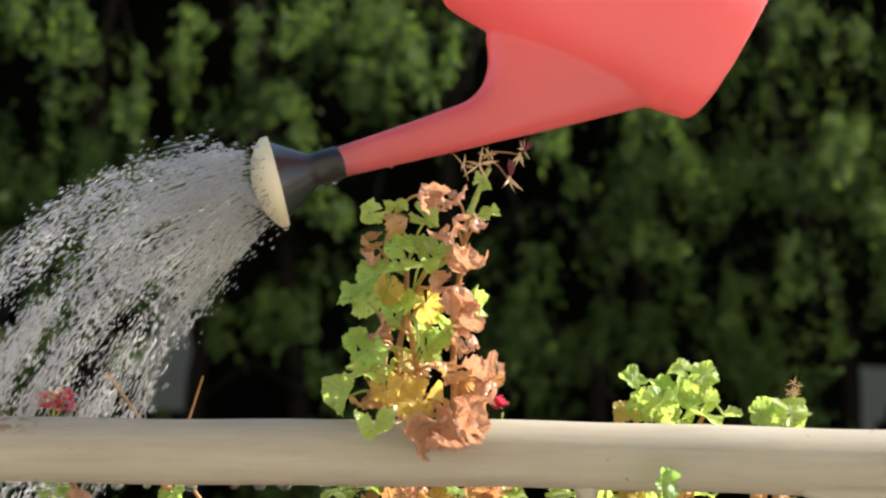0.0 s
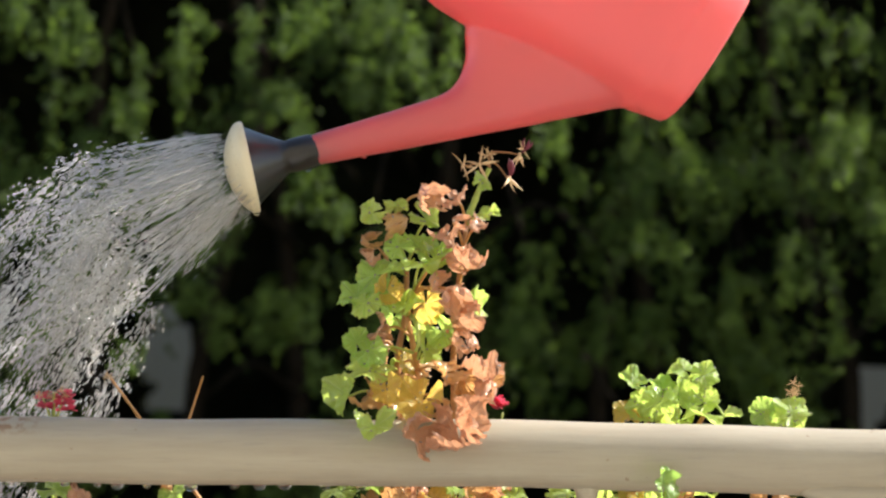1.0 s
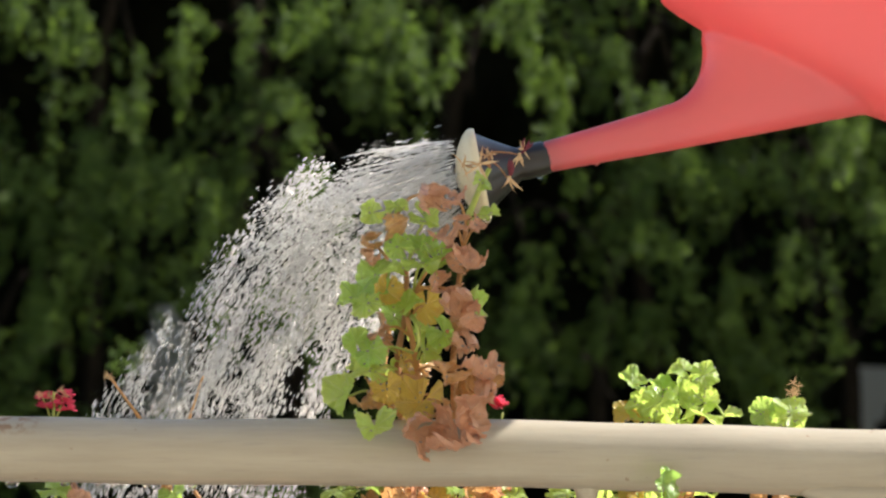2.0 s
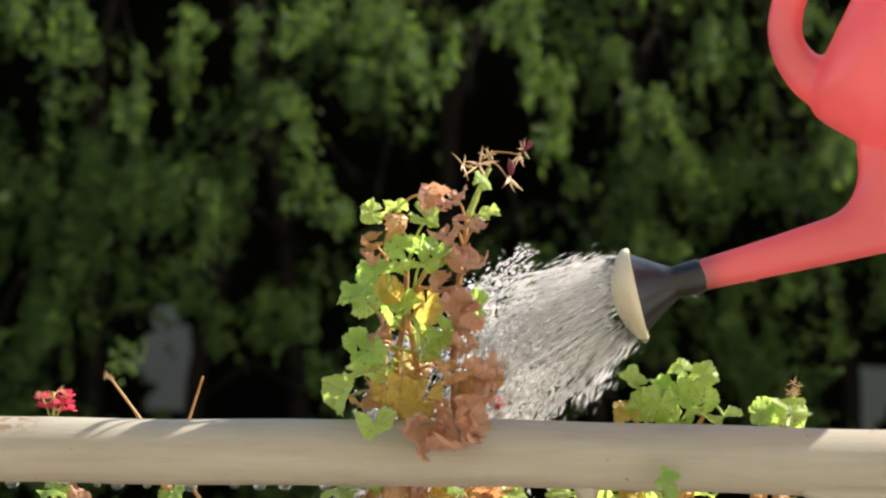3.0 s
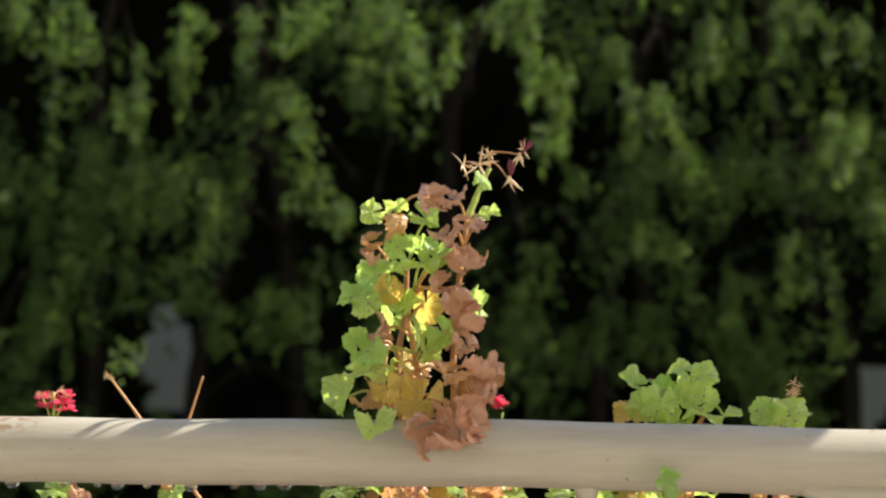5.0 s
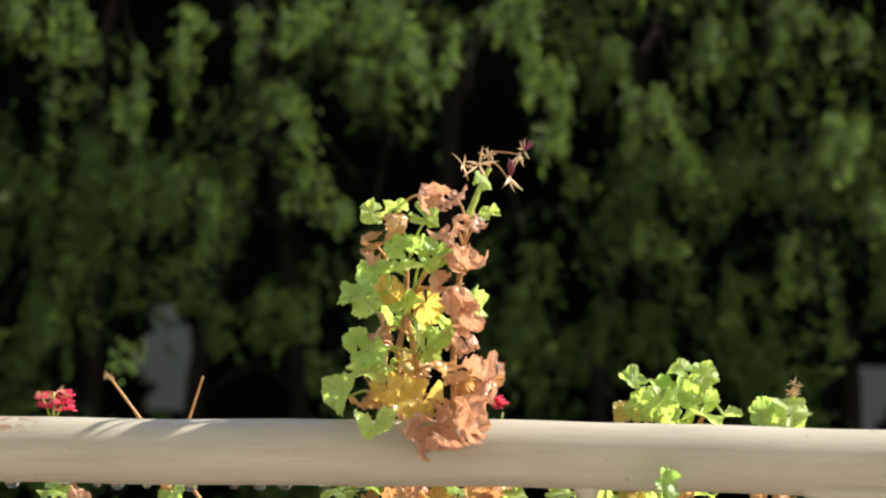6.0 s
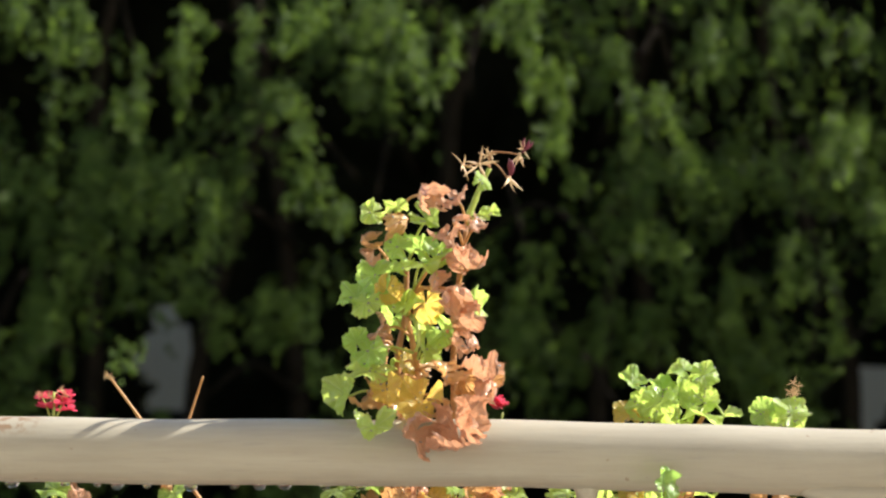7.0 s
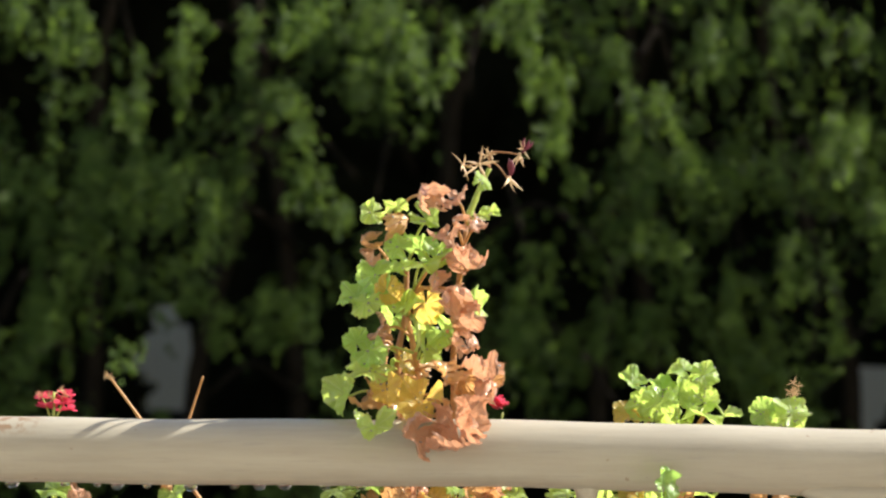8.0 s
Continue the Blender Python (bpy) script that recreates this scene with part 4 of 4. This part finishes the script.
    for r, count in ((0, 1), (17, 6), (34, 12), (51, 18), (67, 24)):
        for k in range(count):
            t = 2 * math.pi * (k + 0.3) / count
            u = -160.5 + 0.0047 * r * r - 0.01 * r * math.cos(t)
            ring0 = [canp(u + 2, r * math.cos(t) - 7 + 1.7 * math.cos(q), r * math.sin(t) + 1.7 * math.sin(q)) for q in (0, 1.05, 2.09, 3.14, 4.19, 5.24)]
            ring1 = [canp(u - 1.2, r * math.cos(t) - 7 + 1.5 * math.cos(q), r * math.sin(t) + 1.5 * math.sin(q)) for q in (0, 1.05, 2.09, 3.14, 4.19, 5.24)]
            loft(hole_bm, [ring0, ring1], close_end=True)
    part("spray_holes", hole_bm, HOLE, rose)
    for u, v, r in ((92, -27, 5), (-12, -31, 6), (-120, -91, 6)):
        bm = bmesh.new()
        bmesh.ops.create_uvsphere(bm, u_segments=14, v_segments=10, radius=r * UNIT, matrix=Matrix.Translation(canp(u, v)))
        part("clinging_drop", bm, CLEAR, can, "clear water drop")
    return can


CAN = watering_can()

# time, place of the can's foot, tilt, turn
CAN_ROWS = [
    (0.0, 0.2988, 0.183, 1.3885, 55.7, 7),
    (0.2, 0.2800, 0.183, 1.3846, 55.8, 7),
    (0.5, 0.2634, 0.183, 1.3778, 55.6, 7),
    (0.8, 0.2604, 0.184, 1.3820, 54.6, 7),
    (1.0, 0.2771, 0.184, 1.3842, 53.4, 7),
    (1.2, 0.3151, 0.177, 1.3901, 53.2, 6),
    (1.5, 0.3876, 0.158, 1.3926, 53.2, 4),
    (1.7, 0.4404, 0.139, 1.3844, 52.7, 2),
    (2.8, 0.6377, 0.066, 1.3052, 53.5, -7),
    (3.0, 0.6552, 0.066, 1.2687, 54.5, -7),
    (3.2, 0.6558, 0.066, 1.2434, 54.6, -7),
    (3.5, 0.6084, 0.057, 1.2230, 51.3, -8),
    (3.8, 0.5441, 0.049, 1.2034, 42.6, -9),
    (3.9, 0.5203, 0.042, 1.2012, 37.9, -10),
    (4.0, 0.4986, 0.042, 1.2089, 33.0, -10),
    (4.1, 0.4796, 0.022, 1.2162, 27.5, -13),
    (4.2, 0.4597, 0.018, 1.2336, 22.3, -14),
    (4.3, 0.4430, 0.014, 1.2505, 17.7, -15),
    (4.4, 0.4598, 0.014, 1.2613, 14.6, -15),
    (4.5, 0.4793, 0.023, 1.2835, 11.5, -14),
    (4.6, 0.5239, 0.030, 1.3095, 8.2, -13),
    (4.7, 0.5906, 0.037, 1.3451, 5.0, -12),
    (5.0, 0.90, 0.20, 1.45, 0.0, 0), (5.4, 1.25, 0.40, 1.00, 0.0, 0), (5.8, 1.40, 0.60, 0.25, 0.0, 0),
    (6.1, 1.42, 0.62, 0.001, 0.0, 0), (8.0, 1.42, 0.62, 0.001, 0.0, 0)]


def can_pose(t):
    """The can's pose at any time, between its rows."""
    rows = CAN_ROWS
    k = max(i for i, r in enumerate(rows[:-1]) if r[0] <= max(t, 0.0) + 1e-9)
    a, b = np.array(rows[k]), np.array(rows[k + 1])
    s = (max(t, 0.0) - a[0]) / (b[0] - a[0])
    x, y, z, tilt, turn = (a + (b - a) * s)[1:]
    return pose(x, y, z, 0, -tilt, turn)


# ---- water ----
GRAVITY = Vector((0, 0, -9.81))
SOIL = 0.872


def drop_shape(bm, place, long, thick, fine=2):
    m = Matrix.LocRotScale(place, None, (long / 2, thick / 2, thick / 2))
    bmesh.ops.create_icosphere(bm, subdivisions=fine, radius=1.0, matrix=m)


def jet_meshes(count, beads, strands, loose):
    """Short lengths of a water jet that has broken into beads, running along x."""
    meshes = []
    for k in range(count):
        rng = random.Random(300 + k + beads)
        bm = bmesh.new()
        for _ in range(beads):
            p = Vector((rng.uniform(-0.046, 0.046), rng.gauss(0, loose), rng.gauss(0, loose)))
            thick = rng.choice((0.0007, 0.0009, 0.0011, 0.0014, 0.0018, 0.0023))
            drop_shape(bm, p, thick * rng.uniform(1.2, 4.0), thick, 1)
        for _ in range(3):
            p = Vector((rng.uniform(-0.04, 0.04), rng.gauss(0, loose * 1.2), rng.gauss(0, loose * 1.2)))
            drop_shape(bm, p, rng.uniform(0.0028, 0.004), rng.uniform(0.0022, 0.003), 2)
        for _ in range(strands):
            p = Vector((rng.uniform(-0.03, 0.03), rng.gauss(0, 0.004), rng.gauss(0, 0.004)))
            drop_shape(bm, p, rng.uniform(0.018, 0.040), rng.uniform(0.0007, 0.0011), 1)
        mesh = bpy.data.meshes.new("water_jet")
        bm.to_mesh(mesh)
        bm.free()
        mesh.materials.append(WATER)
        mesh.polygons.foreach_set("use_smooth", [True] * len(mesh.polygons))
        meshes.append(mesh)
    return meshes


def jet_speed(t):
    return float(np.interp(t, (1.0, 1.3, 2.2, 2.7, 3.6, 3.8, 3.88, 3.95, 4.05, 4.18), (1.50, 1.24, 1.23, 1.16, 1.16, 1.08, 0.98, 0.84, 0.64, 0.4)))


def along(way):
    return way.to_track_quat("X", "Z").to_matrix().to_4x4()


def water_spray():
    spray = thing("water_spray", "shower of clear sparkling water drops from the rose", "water", kind="stuff")
    dense = jet_meshes(10, 128, 5, 0.0066)
    sparse = jet_meshes(6, 40, 1, 0.0110)
    thin = jet_meshes(5, 13, 0, 0.0110)
    rng = random.Random(77)
    pieces = []
    holes = [(r, 2 * math.pi * (k + 0.5 * (r > 30)) / n) for r, n in ((10, 3), (30, 7), (50, 10), (70, 18)) for k in range(n)]
    step = 0.052
    for r, turn in holes:
        t = -0.38 + rng.uniform(0, step)
        while t < 4.24:
            # the last of the water runs from the lower holes alone
            low = -math.cos(turn) * r
            if rng.random() > np.interp(t, (3.85, 4.0, 4.12), (1.0, 1.0, 0.9)) or low < np.interp(t, (3.98, 4.1, 4.2), (-99, -20, 40)):
                t += step
                continue
            ob = new("water_jet", rng.choice(thin if t > 4.06 else sparse if rng.random() < np.interp(t, (3.88, 4.02), (0.06, 1.0)) else dense))
            ob.parent = spray
            t0 = t + rng.uniform(-0.012, 0.012)
            rr, tt = min(76, abs(r + rng.gauss(0, 10))), turn + rng.gauss(0, 0.3)
            m = can_pose(t0)
            v, w = rr * math.cos(tt), rr * math.sin(tt)
            place = m @ canp(-150 + 0.003 * rr * rr - 0.05 * v, v - 7, w)
            # the jets of the upper holes fall first when the pressure drops
            upper = 18 * float(np.interp(t0, (3.8, 3.9, 4.0), (1.0, 0.5, 0.1)))
            fan = radians(upper if math.cos(tt) > 0 else float(np.interp(t0, (1.7, 2.6), (23, 30)))) * float(np.interp(t0, (2.2, 2.7, 3.7, 4.0), (1.0, 0.9, 0.9, 0.8))) * rr / 70 + rng.gauss(0, 0.04)
            fan = min(fan, radians(upper + 1)) if math.cos(tt) > 0 else fan
            way = canp(-math.cos(fan), math.sin(fan) * math.cos(tt) - 0.15, 0.5 * math.sin(fan) * math.sin(tt)) - canp(0, 0, 0)
            way = (m.to_3x3() @ way).normalized() + Vector((0, float(np.interp(t0, (1.5, 1.9), (0.02, 0.13))), 0))
            drift = (can_pose(t0 + 0.05).translation - can_pose(max(0, t0 - 0.05)).translation) / 0.1 if t0 > 0.05 else Vector((-0.05, 0, 0))
            place = place + way * float(np.interp(t0, (3.9, 4.0), (0.036, 0.018)))
            late = float(np.interp(t0, (3.8, 3.95), (0.0, 1.0)))
            weak = 1.0 - 0.42 * late * v / 70 + late * rng.uniform(-0.2, 0.2)
            speed = way * jet_speed(t0) * weak * rng.uniform(float(np.interp(t0, (3.8, 4.0), (0.86, 0.7))), float(np.interp(t0, (0.9, 1.2, 3.7, 3.9), (1.06, 0.99, 1.02, 1.1)))) * (rng.uniform(1.05, 1.3) if 3.4 < t0 < 3.9 and rng.random() < 0.25 else 1.0) + drift * 0.35
            pieces.append((ob, t0, place, speed, (rng.uniform(60, 150), rng.uniform(10, 70), rng.uniform(90, 200))))
            t += step
    return pieces


def dribble():
    """Single heavy drops that fall from the rose's rim between whiles and as it is lifted away."""
    trail = thing("water_dribble", "falling chain of heavy clear water drops", "water", kind="stuff")
    rng = random.Random(5)
    pieces = []
    early = [0.36, 1.03, 1.055, 1.08, 1.11]
    t = early.pop(0)
    while t < 4.56:
        bm = bmesh.new()
        thick = rng.choice((0.0036, 0.0046, 0.0058, 0.0072))
        drop_shape(bm, (0, 0, 0), thick * rng.uniform(1.1, 1.7), thick)
        ob = part("water_drop", bm, CLEAR, trail)
        m = can_pose(t)
        place = m @ canp(rng.choice((-112, -108, -76)), -92, rng.uniform(-14, 14))
        drift = (can_pose(t + 0.05).translation - can_pose(t - 0.05).translation) / 0.1
        speed = drift * 0.9 + Vector(((0.17 if t > 2 else -0.08) + rng.gauss(0, 0.03), rng.gauss(0, 0.03), rng.gauss(0, 0.06)))
        pieces.append((ob, t, place, speed, (rng.uniform(60, 150), rng.uniform(10, 70), rng.uniform(90, 200))))
        t = early.pop(0) if early else max(4.10, t + (0.0055 if t < 4.36 else 0.011))
    return pieces


def jet_roots():
    """The unbroken first lengths of the jets, which stay on the rose while it pours, ring by ring of its holes."""
    roots = thing("water_streams", "fan of thin unbroken water jets at the rose", "water", kind="stuff")
    rng = random.Random(61)
    made = []
    for r, count in ((17, 12), (34, 24), (51, 40), (67, 60)):
        bm = bmesh.new()
        for k in range(count):
            t = 2 * math.pi * (k + rng.uniform(-0.2, 0.2)) / count
            fan = radians(16 if math.cos(t) > 0 else 23) * r / 70
            start = Vector((-158 + 0.0047 * r * r, r * math.cos(t) - 7, r * math.sin(t)))
            way = Vector((-math.cos(fan), math.sin(fan) * math.cos(t) - 0.15, 0.5 * math.sin(fan) * math.sin(t)))
            long = rng.uniform(90, 260)
            line = []
            for i in range(9):
                s = 0.16 + 0.84 * i / 8
                q = start + way * long * s + Vector((0, -14 * s * s, 0))
                line.append((*canp(*q), (0.5 + 0.9 * s + 0.7 * math.sin(s * 17 + k) * s) * UNIT * (1 if s < 0.95 else 0.2)))
            tube(bm, line, 6)
        made.append(part("water_stream", bm, WATER, roots))
    return made


ROOTS = jet_roots()
JETS = water_spray() + dribble()


def rail_drops():
    for x, size in ((-0.393, 0.006), (-0.345, 0.004), (-0.297, 0.0055), (-0.230, 0.0062), (-0.190, 0.004), (-0.167, 0.0055), (-0.144, 0.0055), (-0.108, 0.0045), (-0.075, 0.0045), (-0.315, 0.0035), (-0.27, 0.0035)):
        bm = bmesh.new()
        bmesh.ops.create_uvsphere(bm, u_segments=16, v_segments=10, radius=1.0)
        for v in bm.verts:
            v.co.x *= size * (1.0 + 0.25 * max(0, v.co.z))
            v.co.y *= size * 0.8
            v.co.z *= size * 0.55
        drop = part("water_drop", bm, CLEAR, None)
        drop.location = (x, 0, 1.0 - 0.0305 + rail_height(x) - size * 0.28)
        tagged(drop, "clear water drop hanging under the rail", "water drop", "drops under the rail")


rail_drops()


def motions():
    walk(CAN, [(t, pose(x, y, z, 0, -tilt, turn)) for t, x, y, z, tilt, turn in CAN_ROWS])
    for ob in ROOTS:
        inside = Matrix.Translation(Vector((0, 0, 300)) * UNIT - canp(-200, 0))
        walk(ob, [(r[0], can_pose(r[0])) for r in CAN_ROWS if r[0] < 3.75] + [(3.8, can_pose(3.8)), (3.85, can_pose(3.85) @ inside)]
             + [(r[0], can_pose(r[0]) @ inside) for r in CAN_ROWS if r[0] > 3.86])
    spout_way = along(canp(-1, 0) - canp(0, 0))
    for ob, t0, place, speed, (a, w, b) in JETS:
        rows = []
        first = math.ceil(t0 * FPS)
        inside = Matrix.Translation(Vector((a - 165, w, b)) * UNIT) @ spout_way
        if first > 0:
            times = [r[0] for r in CAN_ROWS if round(r[0] * FPS) < first - 1] + [(first - 1) / FPS]
            rows += [(t, can_pose(t) @ inside) for t in times]
        k = max(first, 0)
        # the fall ends on the soil
        a, b, c = 0.5 * GRAVITY.z, speed.z, place.z - SOIL
        land = t0 + (-b - math.sqrt(max(0.0, b * b - 4 * a * c))) / (2 * a)
        last = max(k + 1, math.ceil(land * FPS))
        while True:
            age = min(k / FPS, land) - t0
            p = place + speed * age + 0.5 * GRAVITY * age * age
            rows.append((k / FPS, Matrix.Translation(p) @ along(speed + GRAVITY * age)))
            if k >= last:
                break
            k = min(last, k + 2)
        rest = Matrix.Translation((p.x, min(0.27, max(0.07, p.y)), SOIL - 0.02)) @ along(Vector((speed.x, speed.y, 0.0)))
        rows.append(((last + 1) / FPS, rest))
        rows.append((8.0, rest))
        walk(ob, rows)


motions()
